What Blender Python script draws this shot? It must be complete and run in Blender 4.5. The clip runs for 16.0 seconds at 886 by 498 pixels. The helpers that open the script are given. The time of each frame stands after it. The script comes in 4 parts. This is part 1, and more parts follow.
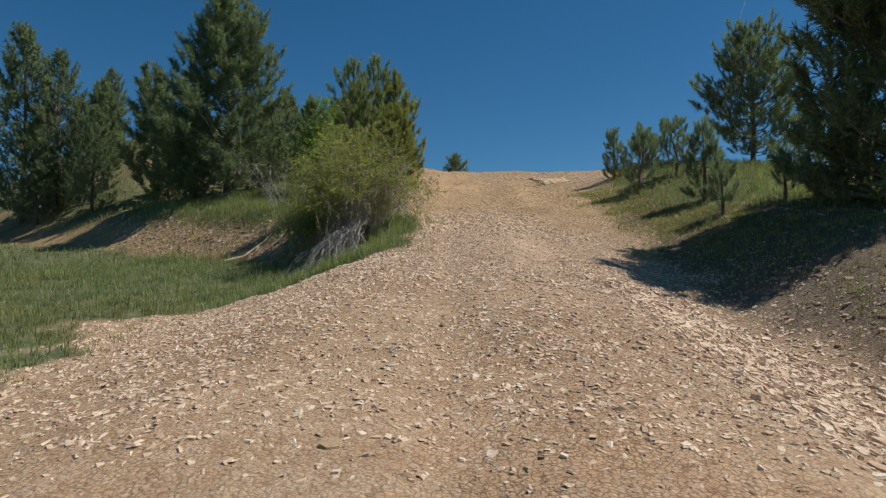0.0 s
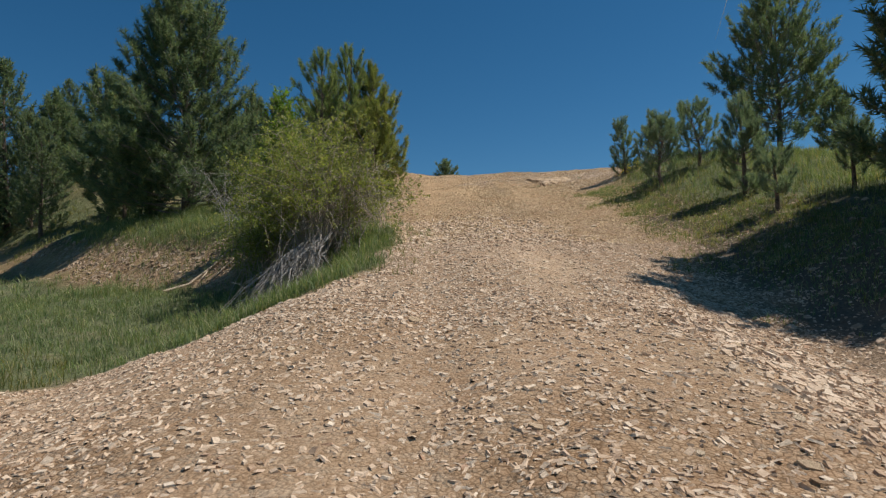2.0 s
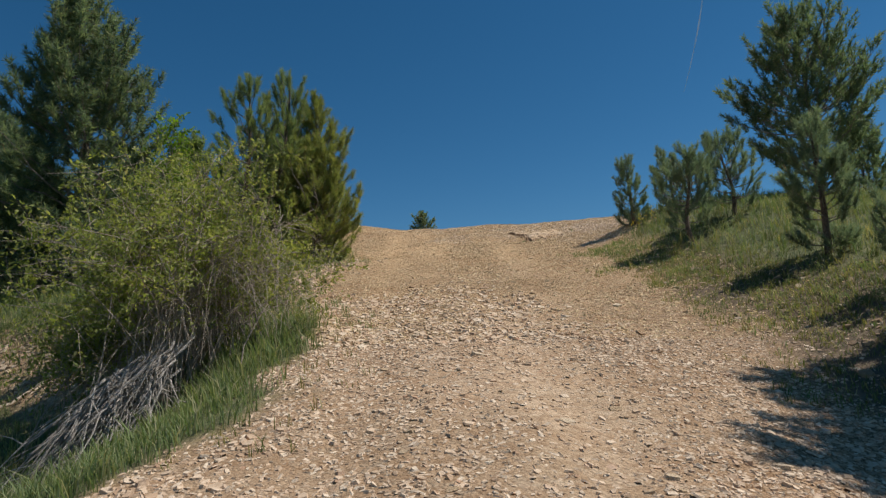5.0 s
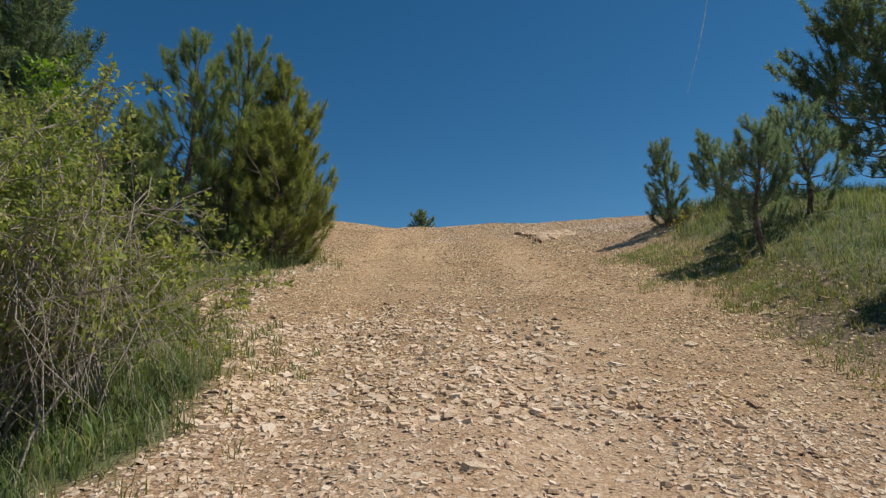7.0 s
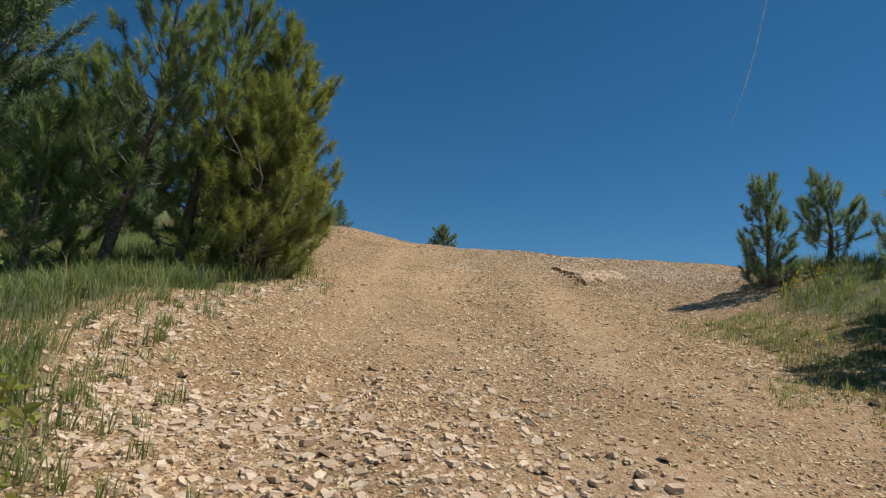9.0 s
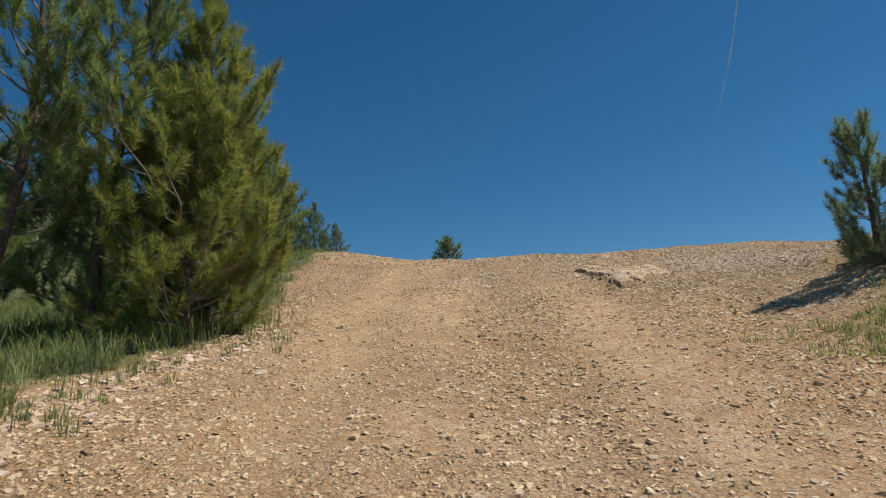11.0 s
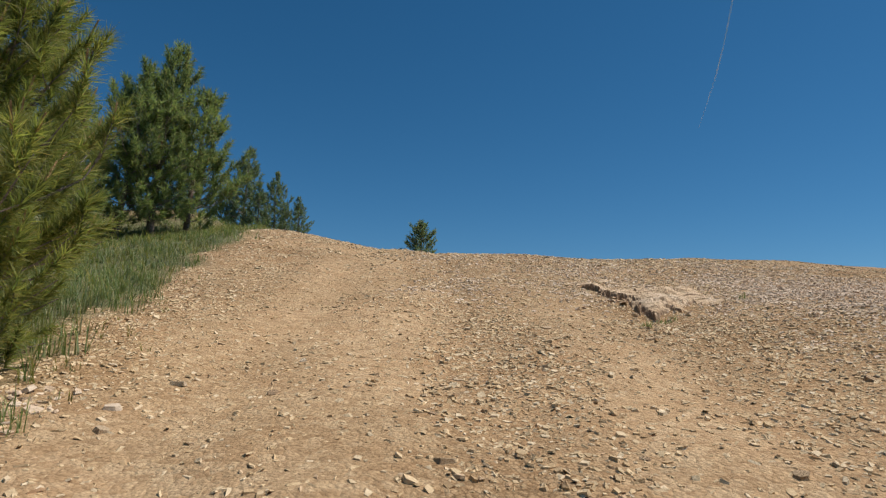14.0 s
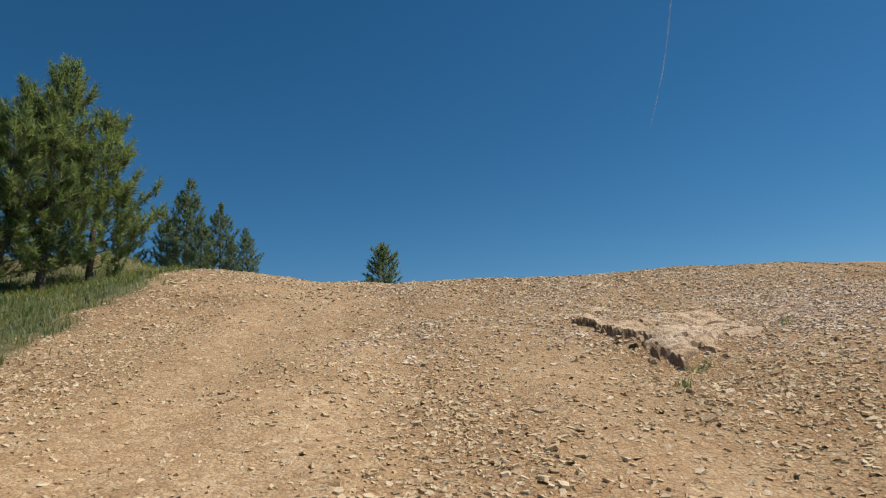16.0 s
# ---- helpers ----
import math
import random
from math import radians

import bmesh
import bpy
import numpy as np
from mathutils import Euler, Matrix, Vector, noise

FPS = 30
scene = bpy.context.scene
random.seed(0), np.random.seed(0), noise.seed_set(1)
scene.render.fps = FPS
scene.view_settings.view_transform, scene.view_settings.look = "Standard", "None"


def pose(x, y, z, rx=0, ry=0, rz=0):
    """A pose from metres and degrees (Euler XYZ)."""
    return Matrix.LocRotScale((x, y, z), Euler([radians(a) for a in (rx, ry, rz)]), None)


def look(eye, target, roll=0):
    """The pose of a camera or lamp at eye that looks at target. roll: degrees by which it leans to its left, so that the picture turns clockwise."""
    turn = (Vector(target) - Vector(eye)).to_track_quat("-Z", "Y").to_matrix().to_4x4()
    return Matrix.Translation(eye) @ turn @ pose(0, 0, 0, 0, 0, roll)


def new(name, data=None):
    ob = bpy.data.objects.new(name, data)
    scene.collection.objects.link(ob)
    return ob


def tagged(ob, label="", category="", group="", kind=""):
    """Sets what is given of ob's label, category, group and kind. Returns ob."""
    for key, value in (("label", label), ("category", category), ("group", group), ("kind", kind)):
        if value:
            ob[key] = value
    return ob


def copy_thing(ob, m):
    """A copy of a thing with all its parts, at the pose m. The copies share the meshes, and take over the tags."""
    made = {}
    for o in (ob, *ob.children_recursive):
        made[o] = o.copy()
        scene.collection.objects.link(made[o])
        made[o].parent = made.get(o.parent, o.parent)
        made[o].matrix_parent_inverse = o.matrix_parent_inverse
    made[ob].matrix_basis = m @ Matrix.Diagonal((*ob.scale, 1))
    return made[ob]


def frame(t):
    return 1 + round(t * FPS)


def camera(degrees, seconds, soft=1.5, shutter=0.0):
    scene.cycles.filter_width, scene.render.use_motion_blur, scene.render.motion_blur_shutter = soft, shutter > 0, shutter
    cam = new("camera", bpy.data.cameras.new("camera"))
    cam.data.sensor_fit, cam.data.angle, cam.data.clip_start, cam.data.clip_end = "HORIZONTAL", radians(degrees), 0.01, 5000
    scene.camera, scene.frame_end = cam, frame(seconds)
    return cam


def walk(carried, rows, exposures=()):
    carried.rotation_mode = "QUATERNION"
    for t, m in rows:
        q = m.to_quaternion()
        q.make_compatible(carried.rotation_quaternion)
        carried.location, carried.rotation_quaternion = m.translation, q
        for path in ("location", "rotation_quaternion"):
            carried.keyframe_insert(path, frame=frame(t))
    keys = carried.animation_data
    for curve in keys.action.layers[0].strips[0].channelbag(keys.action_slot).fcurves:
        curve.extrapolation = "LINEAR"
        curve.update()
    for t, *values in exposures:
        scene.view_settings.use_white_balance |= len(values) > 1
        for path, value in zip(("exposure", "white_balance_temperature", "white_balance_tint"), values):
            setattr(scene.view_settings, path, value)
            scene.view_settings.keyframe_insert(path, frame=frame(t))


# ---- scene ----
cam = camera(68.4, 16.0, soft=1.3)
PATH = [
    (0, (0.208, -0.245, 1.313), (0.187, 1.752, 1.417), -0.3),
    (0.5, (0.235, 0.411, 1.364), (0.199, 2.408, 1.472), -1.6),
    (1, (0.206, 1.212, 1.435), (0.184, 3.208, 1.552), -0.0),
    (1.5, (0.294, 2.023, 1.545), (0.281, 4.019, 1.67), -2.4),
    (2, (0.334, 2.854, 1.659), (0.331, 4.85, 1.786), -2.7),
    (2.5, (0.353, 3.607, 1.787), (0.366, 5.6, 1.954), -2.5),
    (3, (0.395, 4.329, 1.926), (0.425, 6.319, 2.123), -1.9),
    (3.5, (0.469, 5.049, 2.027), (0.498, 7.037, 2.247), -3.2),
    (4, (0.508, 5.847, 2.101), (0.561, 7.832, 2.339), -3.7),
    (4.2, (0.572, 6.167, 2.21), (0.626, 8.15, 2.46), -5.0),
    (6.3, (0.92, 9.364, 2.8), (0.995, 11.34, 3.099), 0.8),
    (6.5, (0.926, 9.724, 2.851), (0.997, 11.7, 3.153), 1.4),
    (7, (1.08, 10.58, 3.029), (1.146, 12.559, 3.308), -3.1),
    (7.5, (1.119, 11.424, 3.228), (1.186, 13.406, 3.485), -4.0),
    (8, (1.122, 12.312, 3.417), (1.185, 14.292, 3.691), -1.0),
    (8.5, (1.093, 13.073, 3.573), (1.141, 15.048, 3.887), 1.7),
    (9, (1.082, 13.763, 3.72), (1.089, 15.736, 4.048), 4.2),
    (9.2, (1.11, 14.029, 3.751), (1.098, 15.999, 4.094), 4.4),
    (11.3, (1.245, 16.841, 4.354), (1.234, 18.808, 4.716), -3.3),
    (11.5, (1.23, 17.136, 4.424), (1.216, 19.107, 4.766), -2.8),
    (12, (1.251, 17.836, 4.585), (1.261, 19.804, 4.942), -0.8),
    (12.5, (1.248, 18.649, 4.758), (1.266, 20.62, 5.098), 2.8),
    (13, (1.287, 19.444, 4.88), (1.331, 21.42, 5.19), 4.3),
    (13.5, (1.433, 19.984, 5.022), (1.464, 21.959, 5.333), 1.2),
    (14, (1.429, 20.241, 5.079), (1.494, 22.215, 5.396), 1.6),
    (14.5, (1.501, 20.598, 5.176), (1.586, 22.569, 5.509), -0.3),
    (15, (1.621, 21.237, 5.336), (1.742, 23.205, 5.668), -2.3),
    (15.5, (1.785, 21.976, 5.503), (1.936, 23.943, 5.831), -6.6),
    (16, (1.766, 22.623, 5.651), (1.94, 24.58, 6.024), -3.2),
]
walk(cam, [(t, look(eye, target, roll)) for t, eye, target, roll in PATH], exposures=[(0.0, -0.03), (2.0, -0.07), (4.2, -0.08), (6.3, -0.02), (9.0, 0.0), (16.0, 0.02)])

# ---- daylight: clear sky, high sun ahead to the right ----
SUN_AZ, SUN_EL = 83.0, 58.0  # degrees clockwise from +y, and above the horizon
world = bpy.data.worlds.new("world")
scene.world = world
world.use_nodes = True
wn = world.node_tree.nodes
sky = wn.new("ShaderNodeTexSky")
sky.sky_type = "NISHITA"
sky.sun_disc = False
sky.sun_elevation = radians(SUN_EL)
sky.sun_rotation = radians(SUN_AZ)
sky.altitude = 1300
sky.air_density = 0.9
sky.dust_density = 0.3
sky.ozone_density = 5.0
wn["Background"].inputs["Strength"].default_value = 0.074
tone = wn.new("ShaderNodeHueSaturation")
tone.inputs["Saturation"].default_value = 1.24
tone.inputs["Hue"].default_value = 0.49
world.node_tree.links.new(sky.outputs[0], tone.inputs["Color"])
world.node_tree.links.new(tone.outputs[0], wn["Background"].inputs["Color"])

sun = new("sun", bpy.data.lights.new("sun", "SUN"))
sun.data.energy = 4.5
sun.data.angle = radians(0.53)
sun.data.color = (1.0, 0.965, 0.925)
_a, _e = radians(SUN_AZ), radians(SUN_EL)
SUN_WAY = Vector((math.sin(_a) * math.cos(_e), math.cos(_a) * math.cos(_e), math.sin(_e)))
sun.matrix_world = look(SUN_WAY * 60, (0, 0, 0))


# ---- materials ----
def material(name, rough=0.9, spec=0.3):
    m = bpy.data.materials.new(name)
    m.use_nodes = True
    b = m.node_tree.nodes["Principled BSDF"]
    b.inputs["Roughness"].default_value = rough
    b.inputs["Specular IOR Level"].default_value = spec
    return m, m.node_tree.nodes, m.node_tree.links, b


def ramp(nodes, stops):
    r = nodes.new("ShaderNodeValToRGB")
    while len(r.color_ramp.elements) < len(stops):
        r.color_ramp.elements.new(0.5)
    for e, (p, c) in zip(r.color_ramp.elements, stops):
        e.position, e.color = p, (*c, 1)
    return r


def noise_tex(nodes, links, scale, detail=4.0, rough=0.6, coord="Object"):
    t = nodes.new("ShaderNodeTexCoord")
    n = nodes.new("ShaderNodeTexNoise")
    n.inputs["Scale"].default_value = scale
    n.inputs["Detail"].default_value = detail
    n.inputs["Roughness"].default_value = rough
    links.new(t.outputs[coord], n.inputs["Vector"])
    return n


def mix(nodes, links, fac, a, b, kind="MIX"):
    m = nodes.new("ShaderNodeMix")
    m.data_type, m.blend_type = "RGBA", kind
    for sock, v in ((m.inputs[0], fac), (m.inputs[6], a), (m.inputs[7], b)):
        if isinstance(v, (int, float)):
            sock.default_value = v
        elif isinstance(v, tuple):
            sock.default_value = (*v, 1)
        else:
            links.new(v, sock)
    return m.outputs[2]


def bump(nodes, links, bsdf, height, strength, distance):
    b = nodes.new("ShaderNodeBump")
    b.inputs["Strength"].default_value = strength
    b.inputs["Distance"].default_value = distance
    links.new(height, b.inputs["Height"])
    links.new(b.outputs[0], bsdf.inputs["Normal"])


def island(nodes):
    return nodes.new("ShaderNodeNewGeometry").outputs["Random Per Island"]


def ground_material():
    m, n, l, b = material("ground_soil", 0.95, 0.15)
    fine = noise_tex(n, l, 26, 8, 0.7)
    mid = noise_tex(n, l, 2.3, 5, 0.6)
    big = noise_tex(n, l, 0.35, 3, 0.5)
    chips = n.new("ShaderNodeTexVoronoi")
    chips.inputs["Scale"].default_value = 15
    chips.inputs["Randomness"].default_value = 1.0
    l.new(fine.inputs["Vector"].links[0].from_socket, chips.inputs["Vector"])
    dirt = ramp(n, [(0.3, (0.350, 0.250, 0.163)), (0.5, (0.495, 0.368, 0.250)), (0.7, (0.610, 0.472, 0.338))])
    l.new(fine.outputs["Fac"], dirt.inputs["Fac"])
    chipcol = n.new("ShaderNodeSeparateColor")
    l.new(chips.outputs["Color"], chipcol.inputs[0])
    chip = ramp(n, [(0.0, (0.330, 0.236, 0.158)), (0.5, (0.520, 0.392, 0.272)), (1.0, (0.700, 0.570, 0.435))])
    l.new(chipcol.outputs[0], chip.inputs["Fac"])
    gravel = mix(n, l, 0.5, dirt.outputs[0], chip.outputs[0])
    bits = n.new("ShaderNodeTexVoronoi")
    bits.inputs["Scale"].default_value = 42
    l.new(fine.inputs["Vector"].links[0].from_socket, bits.inputs["Vector"])
    bitcol = n.new("ShaderNodeSeparateColor")
    l.new(bits.outputs["Color"], bitcol.inputs[0])
    bit = ramp(n, [(0.0, (0.78, 0.72, 0.66)), (0.4, (1.06, 1.03, 0.99)), (1.0, (1.28, 1.25, 1.20))])
    l.new(bitcol.outputs[0], bit.inputs["Fac"])
    gravel = mix(n, l, 0.8, gravel, bit.outputs[0], "MULTIPLY")
    tone = ramp(n, [(0.35, (0.88, 0.80, 0.72)), (0.65, (1.0, 0.98, 0.95))])
    l.new(mid.outputs["Fac"], tone.inputs["Fac"])
    gravel = mix(n, l, 0.8, gravel, tone.outputs[0], "MULTIPLY")
    # Darker along cell edges: brown soil in the gaps, with their shade painted in.
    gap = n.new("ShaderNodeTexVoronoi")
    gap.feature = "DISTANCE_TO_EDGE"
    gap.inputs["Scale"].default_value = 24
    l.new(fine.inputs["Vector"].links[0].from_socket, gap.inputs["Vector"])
    gap_soil_shade = ramp(n, [(0.0, (0.46, 0.40, 0.34)), (0.13, (1.08, 1.07, 1.06))])
    l.new(gap.outputs["Distance"], gap_soil_shade.inputs["Fac"])
    stony = n.new("ShaderNodeAttribute")
    stony.attribute_name = "stony"
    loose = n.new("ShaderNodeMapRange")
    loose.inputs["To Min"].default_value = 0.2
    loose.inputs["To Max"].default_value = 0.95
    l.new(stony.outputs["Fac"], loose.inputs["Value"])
    gravel = mix(n, l, loose.outputs[0], gravel, gap_soil_shade.outputs[0], "MULTIPLY")
    gravel = mix(n, l, stony.outputs["Fac"], gravel, mix(n, l, 1.0, gravel, (0.84, 0.80, 0.76), "MULTIPLY"))
    ochre = n.new("ShaderNodeAttribute")
    ochre.attribute_name = "ochre"
    gravel = mix(n, l, ochre.outputs["Fac"], gravel, mix(n, l, 1.0, gravel, (1.02, 0.96, 0.82), "MULTIPLY"))
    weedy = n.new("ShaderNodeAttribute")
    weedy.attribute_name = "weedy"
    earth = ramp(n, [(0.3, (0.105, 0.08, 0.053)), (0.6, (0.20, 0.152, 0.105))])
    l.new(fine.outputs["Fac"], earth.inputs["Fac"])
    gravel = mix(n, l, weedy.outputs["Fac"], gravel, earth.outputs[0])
    soil = ramp(n, [(0.3, (0.085, 0.105, 0.045)), (0.55, (0.15, 0.16, 0.075)), (0.75, (0.25, 0.21, 0.12))])
    l.new(mid.outputs["Fac"], soil.inputs["Fac"])
    stain = ramp(n, [(0.4, (0.75, 0.75, 0.72)), (0.6, (1, 1, 1))])
    l.new(big.outputs["Fac"], stain.inputs["Fac"])
    cover = n.new("ShaderNodeAttribute")
    cover.attribute_name = "cover"
    col = mix(n, l, cover.outputs["Fac"], gravel, soil.outputs[0])
    col = mix(n, l, 0.5, col, stain.outputs[0], "MULTIPLY")
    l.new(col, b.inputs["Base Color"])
    edge = n.new("ShaderNodeTexVoronoi")
    edge.feature = "DISTANCE_TO_EDGE"
    edge.inputs["Scale"].default_value = 15
    l.new(fine.inputs["Vector"].links[0].from_socket, edge.inputs["Vector"])
    dome = n.new("ShaderNodeMapRange")
    dome.inputs["From Max"].default_value = 0.22
    l.new(edge.outputs["Distance"], dome.inputs["Value"])
    add = n.new("ShaderNodeMath")
    add.operation = "MULTIPLY_ADD"
    add.inputs[1].default_value = 0.3
    l.new(dome.outputs[0], add.inputs[0])
    l.new(fine.outputs["Fac"], add.inputs[2])
    grit = n.new("ShaderNodeMath")
    grit.operation = "MULTIPLY_ADD"
    grit.inputs[1].default_value = -0.7
    l.new(bits.outputs["Distance"], grit.inputs[0])
    l.new(add.outputs[0], grit.inputs[2])
    coord = fine.inputs["Vector"].links[0].from_socket
    small = n.new("ShaderNodeMath")
    small.operation = "MULTIPLY"
    small.inputs[1].default_value = 0.010
    l.new(grit.outputs[0], small.inputs[0])
    total = small.outputs[0]
    amount = n.new("ShaderNodeMapRange")
    amount.inputs["To Min"].default_value = 0.25
    l.new(stony.outputs["Fac"], amount.inputs["Value"])
    for cells, slope in ((chips, 0.75), (bits, 0.8)):
        away = n.new("ShaderNodeVectorMath")
        away.operation = "SUBTRACT"
        l.new(coord, away.inputs[0])
        l.new(cells.outputs["Position"], away.inputs[1])
        tilt = n.new("ShaderNodeVectorMath")
        tilt.operation = "SUBTRACT"
        l.new(cells.outputs["Color"], tilt.inputs[0])
        tilt.inputs[1].default_value = (0.5, 0.5, 0.5)
        facet = n.new("ShaderNodeVectorMath")
        facet.operation = "DOT_PRODUCT"
        l.new(away.outputs[0], facet.inputs[0])
        l.new(tilt.outputs[0], facet.inputs[1])
        part_of = n.new("ShaderNodeMath")
        part_of.operation = "MULTIPLY"
        part_of.inputs[1].default_value = slope
        l.new(facet.outputs["Value"], part_of.inputs[0])
        masked = n.new("ShaderNodeMath")
        masked.operation = "MULTIPLY_ADD"
        l.new(part_of.outputs[0], masked.inputs[0])
        l.new(amount.outputs[0], masked.inputs[1])
        l.new(total, masked.inputs[2])
        total = masked.outputs[0]
    bump(n, l, b, total, 1.0, 1.0)
    return m


def stone_material(name, stops, random_from="island"):
    m, n, l, b = material(name, 0.92, 0.2)
    r = ramp(n, stops)
    src = island(n) if random_from == "island" else n.new("ShaderNodeObjectInfo").outputs["Random"]
    l.new(src, r.inputs["Fac"])
    g = noise_tex(n, l, 34, 6, 0.7)
    spot = ramp(n, [(0.3, (0.72, 0.68, 0.63)), (0.62, (1, 1, 1))])
    l.new(g.outputs["Fac"], spot.inputs["Fac"])
    wide = noise_tex(n, l, 4.5, 5, 0.65)
    stain = ramp(n, [(0.36, (0.70, 0.64, 0.58)), (0.5, (0.95, 0.92, 0.88)), (0.66, (1.10, 1.07, 1.03))])
    l.new(wide.outputs["Fac"], stain.inputs["Fac"])
    col = mix(n, l, 0.75, r.outputs[0], spot.outputs[0], "MULTIPLY")
    l.new(mix(n, l, 0.7, col, stain.outputs[0], "MULTIPLY"), b.inputs["Base Color"])
    bump(n, l, b, g.outputs["Fac"], 0.6, 0.015)
    return m


def ledge_material():
    """Pale bedded rock, stained ochre, with dark hairline cracks."""
    m, n, l, b = material("ledge_rock", 0.93, 0.2)
    wide, fine = noise_tex(n, l, 2.6, 6, 0.65), noise_tex(n, l, 22, 7, 0.7)
    tone = ramp(n, [(0.32, (0.46, 0.31, 0.18)), (0.5, (0.63, 0.46, 0.295)), (0.66, (0.70, 0.54, 0.38))])
    l.new(wide.outputs["Fac"], tone.inputs["Fac"])
    spot = ramp(n, [(0.3, (0.68, 0.63, 0.58)), (0.62, (1.08, 1.06, 1.03))])
    l.new(fine.outputs["Fac"], spot.inputs["Fac"])
    crack = n.new("ShaderNodeTexVoronoi")
    crack.feature = "DISTANCE_TO_EDGE"
    crack.inputs["Scale"].default_value = 5.5
    l.new(fine.inputs["Vector"].links[0].from_socket, crack.inputs["Vector"])
    line = ramp(n, [(0.0, (0.45, 0.38, 0.32)), (0.05, (1.0, 1.0, 1.0))])
    l.new(crack.outputs["Distance"], line.inputs["Fac"])
    col = mix(n, l, 0.85, tone.outputs[0], spot.outputs[0], "MULTIPLY")
    l.new(mix(n, l, 0.7, col, line.outputs[0], "MULTIPLY"), b.inputs["Base Color"])
    bump(n, l, b, fine.outputs["Fac"], 0.8, 0.03)
    return m


def leaf_material(name, stops, through_colour, through_part=0.3, rough=0.55):
    m, n, l, b = material(name, rough, 0.3)
    r = ramp(n, stops)
    l.new(island(n), r.inputs["Fac"])
    big = noise_tex(n, l, 1.6, 2, 0.5)
    tone = ramp(n, [(0.35, (0.72, 0.74, 0.7)), (0.65, (1.15, 1.12, 1.0))])
    l.new(big.outputs["Fac"], tone.inputs["Fac"])
    col = mix(n, l, 1.0, r.outputs[0], tone.outputs[0], "MULTIPLY")
    l.new(col, b.inputs["Base Color"])
    t = n.new("ShaderNodeBsdfTranslucent")
    l.new(mix(n, l, 1.0, col, through_colour, "MULTIPLY"), t.inputs["Color"])
    s = n.new("ShaderNodeMixShader")
    s.inputs[0].default_value = through_part
    l.new(b.outputs[0], s.inputs[1])
    l.new(t.outputs[0], s.inputs[2])
    l.new(s.outputs[0], n["Material Output"].inputs["Surface"])
    return m


def bark_material(name, a, c, scale=18):
    m, n, l, b = material(name, 0.95, 0.15)
    g = noise_tex(n, l, scale, 6, 0.75)
    r = ramp(n, [(0.35, a), (0.65, c)])
    l.new(g.outputs["Fac"], r.inputs["Fac"])
    l.new(r.outputs[0], b.inputs["Base Color"])
    bump(n, l, b, g.outputs["Fac"], 0.9, 0.02)
    return m


M_GROUND = ground_material()
M_GRAVEL = stone_material("gravel_chips", [(0.0, (0.50, 0.35, 0.235)), (0.2, (0.63, 0.47, 0.33)), (0.6, (0.72, 0.555, 0.40)), (0.95, (0.80, 0.665, 0.51)), (1.0, (0.54, 0.34, 0.22))])
M_GRAVEL_OCHRE = stone_material("ochre_gravel_chips", [(0.0, (0.51, 0.345, 0.19)), (0.2, (0.65, 0.475, 0.278)), (0.6, (0.735, 0.56, 0.345)), (0.95, (0.81, 0.66, 0.455)), (1.0, (0.55, 0.35, 0.20))])
M_GRAVEL_PALE = stone_material("pale_pink_gravel_chips", [(0.0, (0.56, 0.40, 0.27)), (0.2, (0.68, 0.52, 0.37)), (0.6, (0.77, 0.61, 0.46)), (0.95, (0.84, 0.71, 0.56)), (1.0, (0.58, 0.39, 0.27))])
M_BANK_STONE = stone_material("bank_stone", [(0.0, (0.30, 0.20, 0.125)), (0.5, (0.42, 0.31, 0.205)), (1.0, (0.56, 0.44, 0.32))])
M_STONE = stone_material("loose_stone", [(0.0, (0.360, 0.234, 0.140)), (0.3, (0.500, 0.361, 0.223)), (0.7, (0.600, 0.458, 0.307)), (1.0, (0.700, 0.575, 0.419))], "object")
M_LEDGE = ledge_material()
# Darker brown rock for the steep faces of the ledge.
M_LEDGE_FACE = stone_material("ledge_steep_face", [(0.0, (0.32, 0.22, 0.14)), (1.0, (0.48, 0.34, 0.22))])
M_NEEDLE = leaf_material("pine_needles", [(0.0, (0.125, 0.178, 0.128)), (0.5, (0.20, 0.25, 0.152)), (0.85, (0.27, 0.31, 0.175)), (1.0, (0.36, 0.32, 0.19))], (1.12, 1.25, 0.8), 0.5)
# Pine needles again, lighter and yellower: their sunlit look put into the colour.
M_NEEDLE_SUNNY = leaf_material("sunlit_pine_needles", [(0.0, (0.155, 0.21, 0.105)), (0.5, (0.245, 0.295, 0.138)), (0.85, (0.33, 0.365, 0.165)), (1.0, (0.42, 0.35, 0.18))], (1.15, 1.28, 0.76), 0.5)
M_NEEDLE_YOUNG = leaf_material("fresh_pine_needles", [(0.0, (0.165, 0.205, 0.08)), (0.5, (0.28, 0.305, 0.108)), (0.85, (0.395, 0.385, 0.14)), (1.0, (0.46, 0.37, 0.18))], (1.18, 1.28, 0.7), 0.5)
M_NEEDLE_BLUE = leaf_material("blue_green_pine_needles", [(0.0, (0.15, 0.205, 0.15)), (0.5, (0.235, 0.295, 0.205)), (0.85, (0.31, 0.36, 0.235)), (1.0, (0.38, 0.34, 0.21))], (1.12, 1.22, 0.82), 0.5)
M_CANDLE = bark_material("pine_candle", (0.33, 0.20, 0.09), (0.50, 0.34, 0.17), 60)
M_BARK = bark_material("pine_bark", (0.07, 0.05, 0.038), (0.24, 0.175, 0.135))
M_LIMB = bark_material("pine_limb_bark", (0.15, 0.12, 0.10), (0.36, 0.31, 0.265), 30)
M_DEADWOOD = bark_material("dead_wood", (0.26, 0.225, 0.19), (0.52, 0.465, 0.41), 40)
M_STICK = bark_material("bleached_stick", (0.36, 0.27, 0.18), (0.58, 0.47, 0.35), 40)
